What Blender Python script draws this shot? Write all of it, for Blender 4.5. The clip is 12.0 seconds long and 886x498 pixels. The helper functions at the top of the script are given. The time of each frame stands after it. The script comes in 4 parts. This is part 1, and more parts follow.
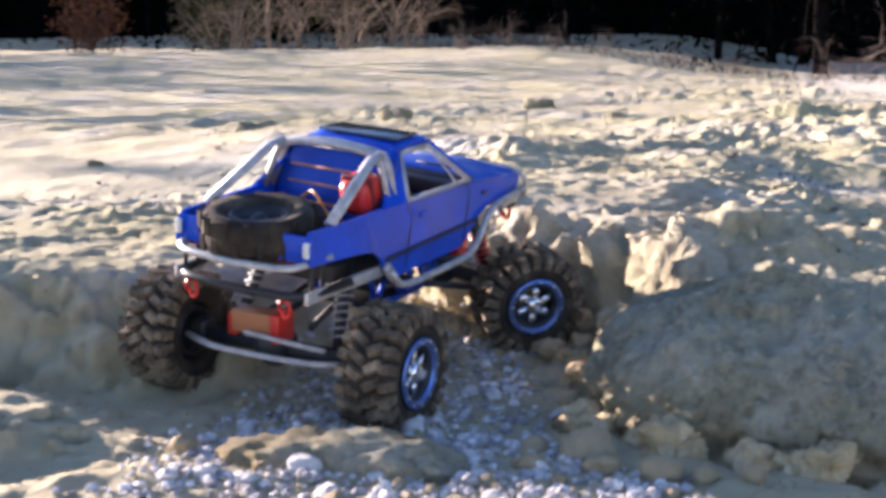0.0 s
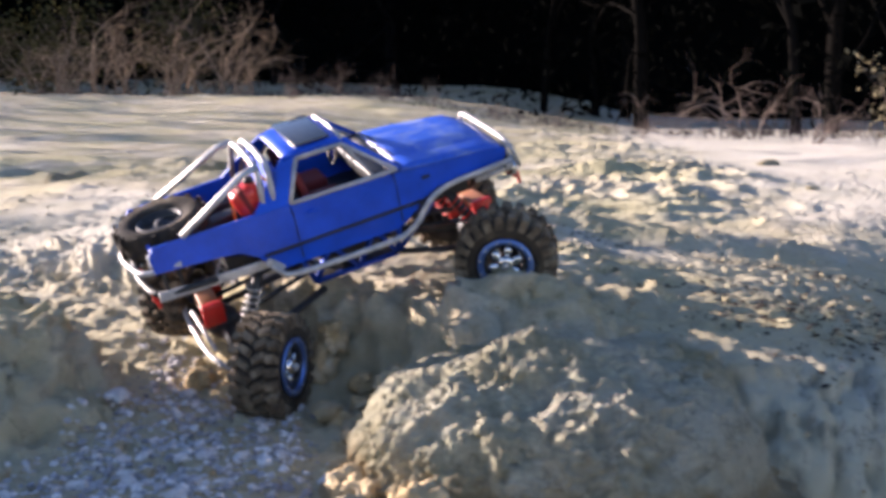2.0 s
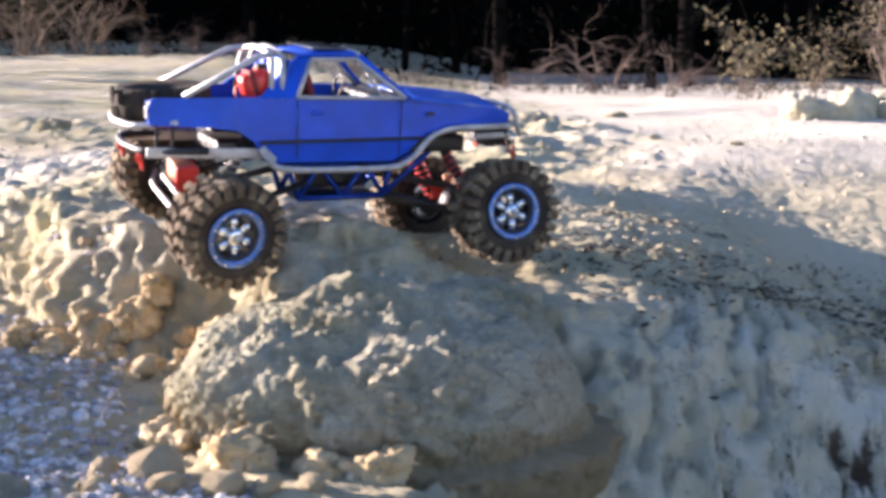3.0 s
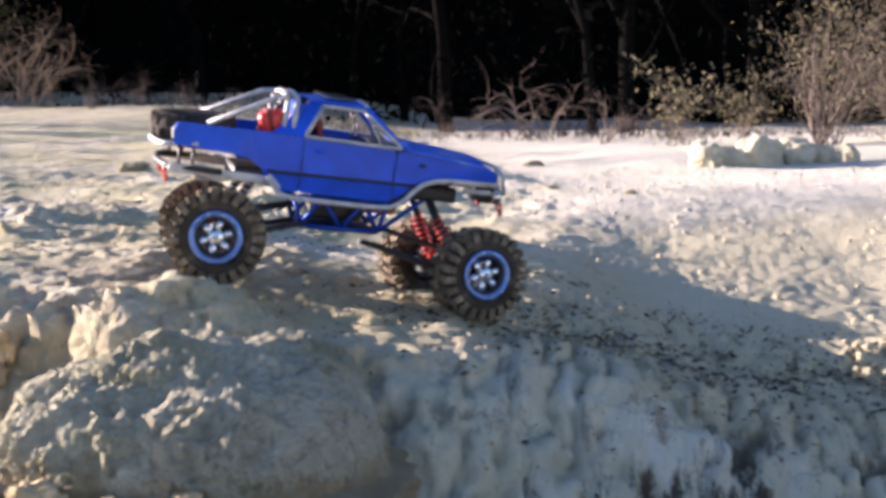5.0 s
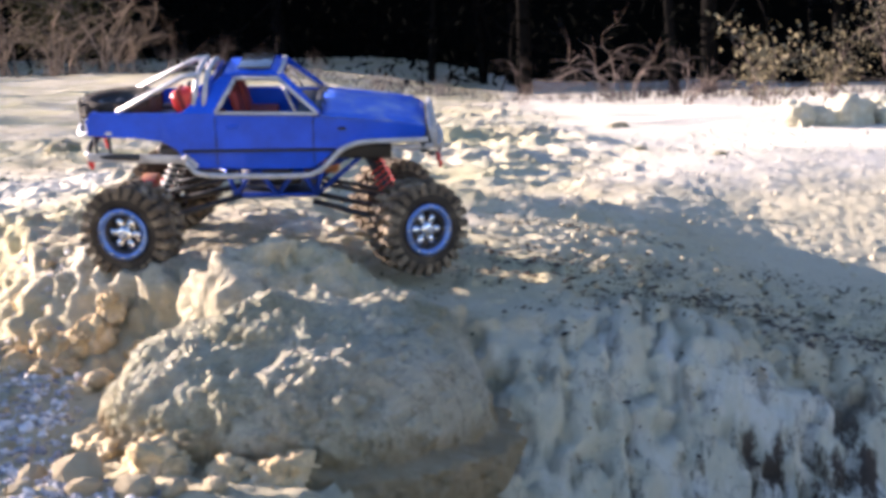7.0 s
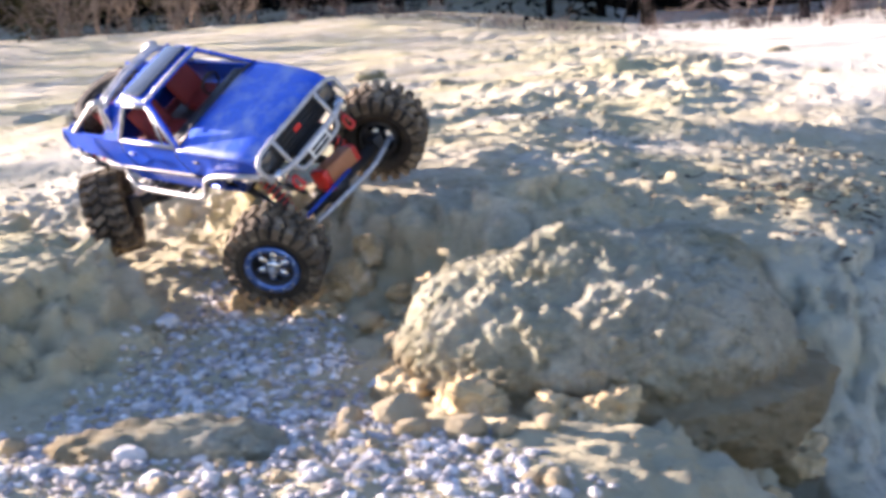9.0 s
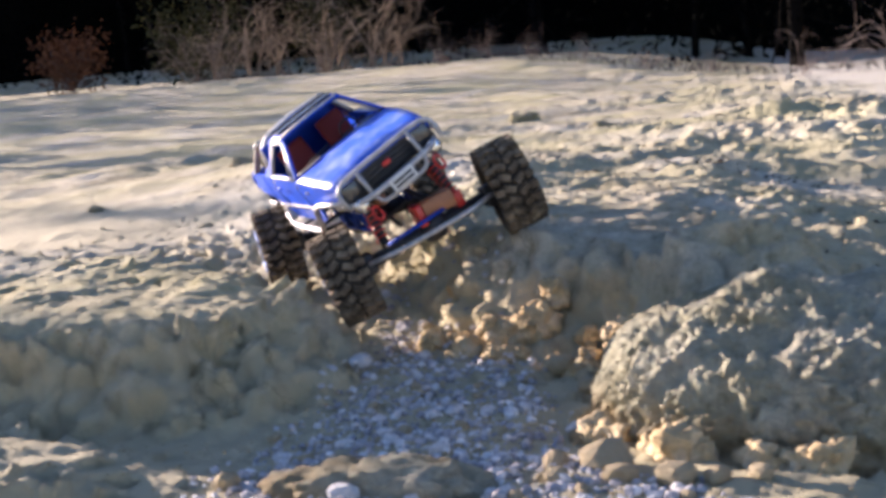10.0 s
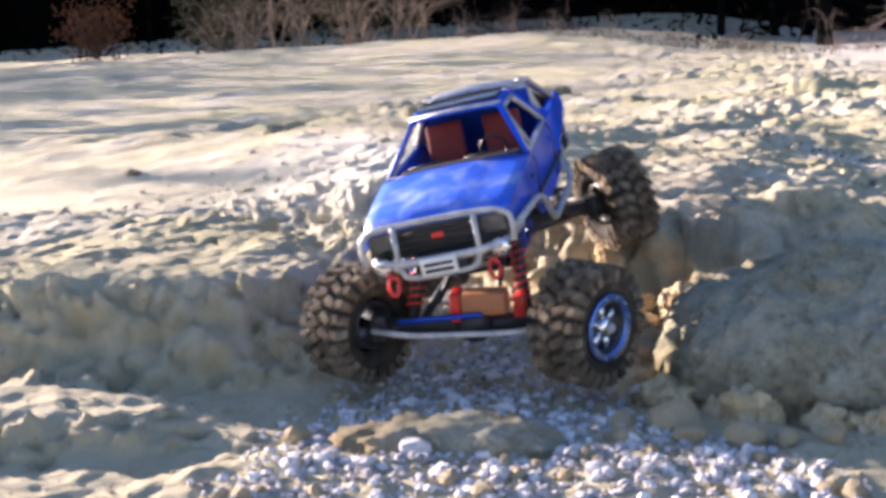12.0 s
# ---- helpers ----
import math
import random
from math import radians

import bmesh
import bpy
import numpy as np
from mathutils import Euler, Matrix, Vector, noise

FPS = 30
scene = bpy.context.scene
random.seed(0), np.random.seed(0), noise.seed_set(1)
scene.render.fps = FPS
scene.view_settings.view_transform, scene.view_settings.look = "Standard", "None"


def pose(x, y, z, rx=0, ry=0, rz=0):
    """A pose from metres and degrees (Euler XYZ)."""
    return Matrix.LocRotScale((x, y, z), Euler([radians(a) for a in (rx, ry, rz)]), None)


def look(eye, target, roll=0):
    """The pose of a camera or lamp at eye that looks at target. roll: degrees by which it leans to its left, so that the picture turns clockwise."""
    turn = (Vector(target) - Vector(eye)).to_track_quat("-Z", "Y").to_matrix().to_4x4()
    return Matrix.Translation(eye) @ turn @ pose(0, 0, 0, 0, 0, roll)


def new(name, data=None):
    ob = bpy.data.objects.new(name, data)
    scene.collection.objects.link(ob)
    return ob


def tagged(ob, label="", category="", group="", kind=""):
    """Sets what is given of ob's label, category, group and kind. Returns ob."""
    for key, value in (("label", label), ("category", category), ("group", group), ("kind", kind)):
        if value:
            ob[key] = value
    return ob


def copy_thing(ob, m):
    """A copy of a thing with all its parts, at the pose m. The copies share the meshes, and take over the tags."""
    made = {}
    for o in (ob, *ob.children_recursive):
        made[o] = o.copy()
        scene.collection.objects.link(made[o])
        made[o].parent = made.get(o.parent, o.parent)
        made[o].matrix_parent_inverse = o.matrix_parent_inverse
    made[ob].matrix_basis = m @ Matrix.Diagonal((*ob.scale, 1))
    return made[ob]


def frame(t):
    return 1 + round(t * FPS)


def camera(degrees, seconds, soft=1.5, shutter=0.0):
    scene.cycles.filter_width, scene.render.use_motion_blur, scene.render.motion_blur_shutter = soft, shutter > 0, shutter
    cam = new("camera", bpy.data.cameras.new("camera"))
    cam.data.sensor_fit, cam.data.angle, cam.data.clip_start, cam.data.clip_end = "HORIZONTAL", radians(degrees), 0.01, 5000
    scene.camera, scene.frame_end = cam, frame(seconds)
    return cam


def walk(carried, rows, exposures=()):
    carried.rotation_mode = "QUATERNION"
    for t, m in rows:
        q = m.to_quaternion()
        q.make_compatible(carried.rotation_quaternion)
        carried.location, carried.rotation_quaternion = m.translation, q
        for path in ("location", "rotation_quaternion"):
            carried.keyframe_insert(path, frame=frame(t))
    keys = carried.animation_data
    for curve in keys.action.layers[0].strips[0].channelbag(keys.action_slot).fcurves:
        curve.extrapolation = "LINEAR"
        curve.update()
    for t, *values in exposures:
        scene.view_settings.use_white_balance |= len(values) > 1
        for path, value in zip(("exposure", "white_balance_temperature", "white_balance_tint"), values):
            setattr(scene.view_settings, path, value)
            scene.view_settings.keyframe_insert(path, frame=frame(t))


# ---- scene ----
cam = camera(37.4, 12.0, soft=3.9, shutter=0.4)
PATH = [
    (0, (0.1068, 0.1559, 0.3228), (-0.5615, 2.0204, 0.0452), -0.77),
    (0.5, (0.1364, 0.1655, 0.3359), (-0.4929, 2.0467, 0.0806), -0.62),
    (1, (0.1481, 0.1657, 0.3352), (-0.4655, 2.0512, 0.0738), -0.11),
    (1.5, (0.1534, 0.1630, 0.3404), (-0.3697, 2.0828, 0.1387), 0.22),
    (2, (0.1691, 0.1614, 0.3420), (-0.2594, 2.1040, 0.1350), 0.11),
    (2.5, (0.1969, 0.1692, 0.3317), (-0.1170, 2.1290, 0.0861), -0.38),
    (3, (0.2155, 0.1739, 0.3279), (-0.0128, 2.1425, 0.0587), -0.44),
    (3.5, (0.2436, 0.1730, 0.3276), (0.1044, 2.1573, 0.1200), -0.76),
    (3.7, (0.2543, 0.1770, 0.3279), (0.1241, 2.1657, 0.1602), -0.95),
    (5.3, (0.3838, 0.1079, 0.3466), (0.1983, 2.0886, 0.1409), -0.64),
    (5.5, (0.3827, 0.1061, 0.3435), (0.1891, 2.0858, 0.1357), -0.03),
    (6, (0.3786, 0.1057, 0.3411), (0.1840, 2.0816, 0.1005), -0.61),
    (6.5, (0.3712, 0.1069, 0.3421), (0.1032, 2.0692, 0.0636), -0.87),
    (6.7, (0.3681, 0.1013, 0.3466), (0.0878, 2.0660, 0.0984), -1.22),
    (8.3, (0.2088, 0.1287, 0.3296), (-0.0843, 2.0778, -0.0095), -3.53),
    (8.5, (0.2012, 0.1249, 0.3324), (-0.1373, 2.0661, -0.0101), -4.36),
    (9, (0.1691, 0.1095, 0.3405), (-0.2882, 2.0275, 0.0058), -4.54),
    (9.5, (0.1370, 0.0975, 0.3462), (-0.4499, 1.9890, 0.0674), -4.47),
    (10, (0.1137, 0.0840, 0.3504), (-0.5428, 1.9556, 0.0928), -4.76),
    (10.5, (0.0988, 0.0698, 0.3475), (-0.5770, 1.9294, 0.0555), -4.79),
    (11, (0.0847, 0.0618, 0.3506), (-0.6040, 1.9175, 0.0640), -4.29),
    (11.5, (0.0803, 0.0626, 0.3484), (-0.5959, 1.9204, 0.0463), -4.02),
    (12, (0.0705, 0.0574, 0.3419), (-0.6111, 1.9146, 0.0484), -3.76),
]
walk(cam, [(t, look(eye, target, roll)) for t, eye, target, roll in PATH],
     exposures=[(0, 2.19, 5620, 29), (0.5, 2.21, 5620, 29), (1, 2.12, 5620, 29), (1.5, 2.08, 5620, 29), (2, 1.86, 5620, 29), (2.5, 2.14, 5620, 29), (3, 2.15, 5620, 29), (3.5, 2.15, 5620, 29), (5.5, 2.0, 5620, 29), (6, 2.18, 5620, 29), (6.5, 2.26, 5620, 29), (8.3, 2.62, 5620, 29), (8.5, 2.64, 5620, 29), (9, 2.43, 5620, 29), (9.5, 2.04, 5620, 29), (10, 1.79, 5620, 29), (10.5, 1.74, 5620, 29), (11, 1.69, 5620, 29), (11.5, 1.83, 5620, 29), (12, 2.19, 5620, 29)])

# ---- world, sun ----
SUN_AZ, SUN_EL = 162.0, 13.0      # degrees; azimuth is counted from +x towards +y
world = bpy.data.worlds.new("world")
scene.world = world
world.use_nodes = True
wn = world.node_tree
sky = wn.nodes.new("ShaderNodeTexSky")
sky.sky_type, sky.sun_disc = "NISHITA", False
sky.sun_elevation, sky.sun_rotation = radians(SUN_EL), radians(90.0 - SUN_AZ)
sky.air_density, sky.dust_density, sky.ozone_density = 1.0, 0.3, 1.6
wn.links.new(sky.outputs[0], wn.nodes["Background"].inputs[0])
wn.nodes["Background"].inputs[1].default_value = 0.062
sun = new("sun", bpy.data.lights.new("sun", "SUN"))
sun.data.energy, sun.data.angle, sun.data.color = 5.0, radians(0.6), (1.0, 0.84, 0.60)
sun_from = Vector((math.cos(radians(SUN_AZ)) * math.cos(radians(SUN_EL)),
                   math.sin(radians(SUN_AZ)) * math.cos(radians(SUN_EL)), math.sin(radians(SUN_EL))))
sun.matrix_world = look(sun_from * 30, (0, 0, 0))


# ---- materials ----
def nodes_of(name):
    m = bpy.data.materials.new(name)
    m.use_nodes = True
    t = m.node_tree
    return m, t, t.nodes["Principled BSDF"]


def noise_tex(t, scale, detail=6.0, rough=0.6, coord="Object"):
    tc = t.nodes.new("ShaderNodeTexCoord")
    n = t.nodes.new("ShaderNodeTexNoise")
    n.inputs["Scale"].default_value, n.inputs["Detail"].default_value, n.inputs["Roughness"].default_value = scale, detail, rough
    t.links.new(tc.outputs[coord], n.inputs["Vector"])
    return n


def ramp(t, src, stops):
    r = t.nodes.new("ShaderNodeValToRGB")
    el = r.color_ramp.elements
    while len(el) < len(stops):
        el.new(0.5)
    for e, (p, c) in zip(el, stops):
        e.position, e.color = p, (*c, 1.0)
    t.links.new(src, r.inputs[0])
    return r


def mix(t, fac, a, b, mode="MIX"):
    m = t.nodes.new("ShaderNodeMix")
    m.data_type, m.blend_type = "RGBA", mode
    if isinstance(fac, float):
        m.inputs[0].default_value = fac
    else:
        t.links.new(fac, m.inputs[0])
    for sock, v in ((m.inputs[6], a), (m.inputs[7], b)):
        if isinstance(v, tuple):
            sock.default_value = (*v, 1.0)
        else:
            t.links.new(v, sock)
    return m.outputs[2]


def bump(t, bsdf, src, strength, distance):
    b = t.nodes.new("ShaderNodeBump")
    b.inputs["Strength"].default_value, b.inputs["Distance"].default_value = strength, distance
    t.links.new(src, b.inputs["Height"])
    t.links.new(b.outputs[0], bsdf.inputs["Normal"])


def speckled(name, stops, scale, fine, roughness, relief=0.002, metal=0.0, second=None, coord="Object", pits=0.0):
    """A surface with a coarse colour variation, fine grain and relief."""
    m, t, b = nodes_of(name)
    big = noise_tex(t, scale, 5.0, 0.55, coord)
    col = ramp(t, big.outputs[0], stops).outputs[0]
    small = noise_tex(t, fine, 4.0, 0.7, coord)
    grain = ramp(t, small.outputs[0], [(0.25, (0.72, 0.72, 0.72)), (0.7, (1.12, 1.12, 1.12))]).outputs[0]
    col = mix(t, 1.0, col, grain, "MULTIPLY")
    if pits:
        mid = noise_tex(t, pits, 6.0, 0.7, coord)
        col = mix(t, 1.0, col, ramp(t, mid.outputs[0], [(0.30, (0.50, 0.47, 0.43)), (0.44, (0.92, 0.91, 0.90)), (0.70, (1.10, 1.10, 1.10))]).outputs[0], "MULTIPLY")
    if second:
        tint, where, sc = second
        n3 = noise_tex(t, sc, 4.0, 0.6, coord)
        mask = ramp(t, n3.outputs[0], where).outputs[0]
        col = mix(t, mask, col, tint)
    t.links.new(col, b.inputs["Base Color"])
    b.inputs["Roughness"].default_value, b.inputs["Metallic"].default_value = roughness, metal
    if roughness > 0.75:
        b.inputs["Specular IOR Level"].default_value = 0.15
    bump(t, b, small.outputs[0], 0.7, relief)
    return m


def plain(name, color, roughness, metal=0.0, coat=0.0, wear=0.12, scale=60.0):
    m, t, b = nodes_of(name)
    n = noise_tex(t, scale, 5.0, 0.65)
    lo = tuple(c * (1 - wear) for c in color)
    hi = tuple(min(1.0, c * (1 + wear) + 0.01 * wear) for c in color)
    t.links.new(ramp(t, n.outputs[0], [(0.3, lo), (0.7, hi)]).outputs[0], b.inputs["Base Color"])
    r = t.nodes.new("ShaderNodeMapRange")
    r.inputs[3].default_value, r.inputs[4].default_value = max(0.02, roughness - 0.1), min(1.0, roughness + 0.12)
    t.links.new(n.outputs[0], r.inputs[0])
    t.links.new(r.outputs[0], b.inputs["Roughness"])
    b.inputs["Metallic"].default_value, b.inputs["Coat Weight"].default_value = metal, coat
    b.inputs["Coat Roughness"].default_value = 0.08
    return m


BLACKWHITE = [(0.45, (0, 0, 0)), (0.62, (1, 1, 1))]
M_CLAY = speckled("clay", [(0.3, (0.47, 0.40, 0.26)), (0.5, (0.65, 0.575, 0.41)), (0.7, (0.76, 0.70, 0.57))], 5.0, 130.0, 0.95, 0.004,
                  second=((0.36, 0.33, 0.20), [(0.50, (0, 0, 0)), (0.66, (0.7, 0.7, 0.7))], 2.3), pits=34.0)
M_BOULDER = speckled("boulder_clay", [(0.3, (0.47, 0.43, 0.27)), (0.5, (0.66, 0.62, 0.44)), (0.72, (0.82, 0.78, 0.63))], 9.0, 150.0, 0.95, 0.005,
                     second=((0.56, 0.43, 0.22), [(0.55, (0, 0, 0)), (0.75, (0.6, 0.6, 0.6))], 4.0), pits=55.0)


def base_of(m):
    """The node tree, its surface and what feeds the base colour."""
    t = m.node_tree
    b = t.nodes["Principled BSDF"]
    return t, b, b.inputs["Base Color"].links[0].from_socket


def crumbly(m, scale, distance, tint, tint_scale, amount):
    """Adds broad patches of another tint and a coarse crumbly relief under the fine one."""
    t, b, src = base_of(m)
    n = noise_tex(t, tint_scale, 7.0, 0.62)
    mask = ramp(t, n.outputs[0], [(0.44, (0, 0, 0)), (0.60, (amount,) * 3)]).outputs[0]
    t.links.new(mix(t, mask, src, tint), b.inputs["Base Color"])
    fine = b.inputs["Normal"].links[0].from_node
    vor = noise_tex(t, scale, 9.0, 0.72)
    c = t.nodes.new("ShaderNodeBump")
    c.inputs["Strength"].default_value, c.inputs["Distance"].default_value = 0.9, distance
    t.links.new(vor.outputs[0], c.inputs["Height"])
    t.links.new(c.outputs[0], fine.inputs["Normal"])


crumbly(M_CLAY, 22.0, 0.018, (0.56, 0.50, 0.27), 1.5, 0.7)
crumbly(M_BOULDER, 42.0, 0.032, (0.66, 0.61, 0.45), 6.0, 0.5)


def math_node(t, op, a, b, c=0.0):
    """One arithmetic node on sockets or numbers."""
    n = t.nodes.new("ShaderNodeMath")
    n.operation = op
    for sock, v in zip(n.inputs, (a, b, c)):
        if isinstance(v, (int, float)):
            sock.default_value = v
        else:
            t.links.new(v, sock)
    return n.outputs[0]


def fade(t, src, lo, hi):
    """0 at lo and 1 at hi."""
    r = t.nodes.new("ShaderNodeMapRange")
    r.interpolation_type = "SMOOTHSTEP"
    r.inputs[1].default_value, r.inputs[2].default_value = lo, hi
    if lo > hi:
        r.inputs[1].default_value, r.inputs[2].default_value = hi, lo
        r.inputs[3].default_value, r.inputs[4].default_value = 1.0, 0.0
    t.links.new(src, r.inputs[0])
    return r.outputs[0]


def place_of(t):
    tc = t.nodes.new("ShaderNodeTexCoord")
    sep = t.nodes.new("ShaderNodeSeparateXYZ")
    t.links.new(tc.outputs["Object"], sep.inputs[0])
    return tc, sep


def cracks(m, scale, width, depth, tint):
    """Thin dark cracks and crumbled pits that break up a caked crust."""
    t, b, src = base_of(m)
    tc, _ = place_of(t)
    warp = noise_tex(t, scale * 0.8, 5.0, 0.6)
    add = t.nodes.new("ShaderNodeVectorMath")
    add.operation = "MULTIPLY_ADD"
    add.inputs[1].default_value = (1.4 / scale,) * 3
    t.links.new(warp.outputs["Color"], add.inputs[0])
    t.links.new(tc.outputs["Object"], add.inputs[2])
    v = t.nodes.new("ShaderNodeTexVoronoi")
    v.feature = "DISTANCE_TO_EDGE"
    v.inputs["Scale"].default_value = scale
    t.links.new(add.outputs[0], v.inputs["Vector"])
    line = fade(t, v.outputs["Distance"], width, 0.0)
    some = noise_tex(t, scale * 0.35, 4.0, 0.6)
    line = math_node(t, "MULTIPLY", line, fade(t, some.outputs[0], 0.46, 0.60))
    t.links.new(mix(t, math_node(t, "MULTIPLY", line, depth), src, tint), b.inputs["Base Color"])


def layer_tint(m, level, soft, tint):
    """A darker bed of clay below a wavy level."""
    t, b, src = base_of(m)
    _, sep = place_of(t)
    n = noise_tex(t, 14.0, 4.0, 0.6)
    level_at = math_node(t, "MULTIPLY_ADD", n.outputs[0], 0.09, sep.outputs[2])
    low = math_node(t, "MULTIPLY", fade(t, level_at, level + soft, level - soft), 0.8)
    t.links.new(mix(t, low, src, tint), b.inputs["Base Color"])


def low_stains(m, level):
    """A white crust and dark brown streaks running down the clay below a level."""
    t, b, src = base_of(m)
    tc, sep = place_of(t)
    low = fade(t, sep.outputs[2], level + 0.035, level - 0.03)
    slope = math_node(t, "MULTIPLY", fade(t, sep.outputs[0], 0.10, 0.22), fade(t, sep.outputs[1], 1.85, 1.65))
    low = math_node(t, "MULTIPLY", low, math_node(t, "MULTIPLY", slope, fade(t, sep.outputs[0], 1.3, 0.7)))
    mp = t.nodes.new("ShaderNodeMapping")
    mp.inputs["Scale"].default_value = (1.0, 0.45, 0.35)
    t.links.new(tc.outputs["Object"], mp.inputs["Vector"])
    for tint, lo, hi, scale, much in (((0.66, 0.62, 0.45), 0.30, 0.45, 4.0, 0.75), ((0.80, 0.77, 0.68), 0.48, 0.62, 13.0, 0.5), ((0.50, 0.48, 0.33), 0.50, 0.62, 16.0, 0.55), ((0.26, 0.22, 0.16), 0.53, 0.64, 30.0, 0.6)):
        n = noise_tex(t, scale, 9.0, 0.7)
        t.links.new(mp.outputs[0], n.inputs["Vector"])
        mask = math_node(t, "MULTIPLY", fade(t, n.outputs[0], lo, hi), low)
        src = mix(t, math_node(t, "MULTIPLY", mask, much), src, tint)
    n = noise_tex(t, 15.0, 9.0, 0.72)
    t.links.new(mp.outputs[0], n.inputs["Vector"])
    outer = math_node(t, "MULTIPLY", low, fade(t, sep.outputs[0], 0.22, 0.40))
    outer = math_node(t, "MULTIPLY", outer, fade(t, sep.outputs[2], -0.01, -0.08))
    src = mix(t, math_node(t, "MULTIPLY", outer, fade(t, n.outputs[0], 0.48, 0.58)), src, (0.09, 0.068, 0.048))
    t.links.new(src, b.inputs["Base Color"])


def pale_flats(m):
    """Paler sand colour on two stretches of the flat, with ragged edges."""
    t, b, src = base_of(m)
    _, sep = place_of(t)
    x, y = sep.outputs[0], sep.outputs[1]
    n = noise_tex(t, 3.2, 8.0, 0.68)
    rag = math_node(t, "MULTIPLY_ADD", n.outputs[0], 1.6, -0.8)
    far = math_node(t, "ADD", math_node(t, "MULTIPLY_ADD", y, 0.12, x), rag)
    one = math_node(t, "MULTIPLY", fade(t, far, 0.45, 0.95), fade(t, math_node(t, "MULTIPLY_ADD", rag, 0.5, y), 2.15, 2.5))
    near = math_node(t, "ADD", math_node(t, "MULTIPLY", x, -1.0), rag)
    two = math_node(t, "MULTIPLY", fade(t, near, 0.55, 0.9), math_node(t, "MULTIPLY", fade(t, y, 1.7, 2.0), fade(t, math_node(t, "ADD", y, rag), 3.6, 2.8)))
    t.links.new(mix(t, math_node(t, "MULTIPLY", math_node(t, "MAXIMUM", one, two), 0.6), src, (0.78, 0.73, 0.64)), b.inputs["Base Color"])


pale_flats(M_CLAY)
layer_tint(M_CLAY, 0.135, 0.035, (0.57, 0.50, 0.32))
low_stains(M_CLAY, 0.060)
cracks(M_CLAY, 16.0, 0.035, 0.35, (0.16, 0.125, 0.08))
cracks(M_BOULDER, 21.0, 0.045, 0.28, (0.17, 0.135, 0.085))
layer_tint(M_BOULDER, 0.066, 0.022, (0.42, 0.31, 0.165))
M_CHUNK = speckled("ochre_clay", [(0.3, (0.42, 0.30, 0.15)), (0.5, (0.56, 0.43, 0.24)), (0.7, (0.64, 0.53, 0.36))], 25.0, 160.0, 0.95, 0.003)
# paler clay for one row of clods, with sunlight put into the colour
M_LITCLOD = speckled("lit_clod", [(0.3, (0.60, 0.54, 0.36)), (0.5, (0.73, 0.67, 0.48)), (0.7, (0.80, 0.76, 0.60))], 3.0, 30.0, 0.95, 0.02)
M_PEBBLE = speckled("pebble", [(0.3, (0.44, 0.40, 0.36)), (0.5, (0.63, 0.60, 0.565)), (0.7, (0.78, 0.76, 0.74))], 28.0, 260.0, 0.8, 0.001)
M_STONE = speckled("ochre_stone", [(0.3, (0.34, 0.25, 0.14)), (0.5, (0.50, 0.40, 0.24)), (0.7, (0.62, 0.54, 0.38))], 30.0, 200.0, 0.9, 0.002)
M_LITTER = plain("leaf_litter", (0.12, 0.095, 0.07), 0.9, wear=0.6)
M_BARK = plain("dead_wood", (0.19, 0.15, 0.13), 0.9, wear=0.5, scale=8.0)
# paler than dead_wood: sunlight on the twigs is put into the colour
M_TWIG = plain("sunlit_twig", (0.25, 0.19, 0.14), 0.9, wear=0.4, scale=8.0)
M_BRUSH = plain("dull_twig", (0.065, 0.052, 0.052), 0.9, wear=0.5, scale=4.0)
# trunks of the wood, near black: their shade is in the colour
M_SHADETRUNK = plain("bark_shaded", (0.006, 0.0055, 0.005), 0.95, wear=0.1, scale=8.0)
M_LEAF = plain("leaf_green", (0.055, 0.052, 0.022), 0.7, wear=0.5, scale=3.0)
M_DRYLEAF = plain("leaf_dry", (0.17, 0.145, 0.09), 0.8, wear=0.5, scale=3.0)
# the wood's shade is put into this near-black leaf colour
M_SHADELEAF = plain("leaf_shaded", (0.0020, 0.0022, 0.0020), 0.85, wear=0.05, scale=1.0)
M_RUSTLEAF = plain("leaf_rust", (0.16, 0.07, 0.035), 0.8, wear=0.5, scale=3.0)
for m in (M_LITTER, M_BARK, M_TWIG, M_BRUSH, M_SHADETRUNK, M_LEAF, M_DRYLEAF, M_SHADELEAF, M_RUSTLEAF):
    m.node_tree.nodes["Principled BSDF"].inputs["Specular IOR Level"].default_value = 0.0
M_BLUE = plain("blue_paint", (0.010, 0.075, 0.58), 0.38, 0.0, 0.12, 0.22, 25.0)
# dust smears whose pale blue also paints in the sun's glare
M_HOOD = speckled("dust_glare_blue_paint", [(0.3, (0.014, 0.085, 0.60)), (0.7, (0.03, 0.12, 0.66))], 20.0, 220.0, 0.36, 0.0,
                  second=((0.34, 0.40, 0.58), [(0.50, (0, 0, 0)), (0.72, (0.65, 0.65, 0.65))], 26.0))
M_BLUE.node_tree.nodes["Principled BSDF"].inputs["Specular IOR Level"].default_value = 0.35
M_HOOD.node_tree.nodes["Principled BSDF"].inputs["Specular IOR Level"].default_value = 0.9
M_DARKBLUE = plain("blue_anodised", (0.015, 0.06, 0.40), 0.4, 0.5)
M_RING = plain("blue_grey_anodised", (0.14, 0.23, 0.52), 0.36, 0.75)
M_GLASSY = plain("dark_tinted_panel", (0.05, 0.055, 0.06), 0.14, 0.0, 0.5)
M_SILVER = plain("silver_paint", (0.50, 0.485, 0.47), 0.52, 0.4, 0.0, 0.3, 90.0)
M_CHROME = plain("chrome", (0.75, 0.75, 0.76), 0.16, 1.0)
M_BLACK = plain("black_plastic", (0.02, 0.02, 0.022), 0.5)
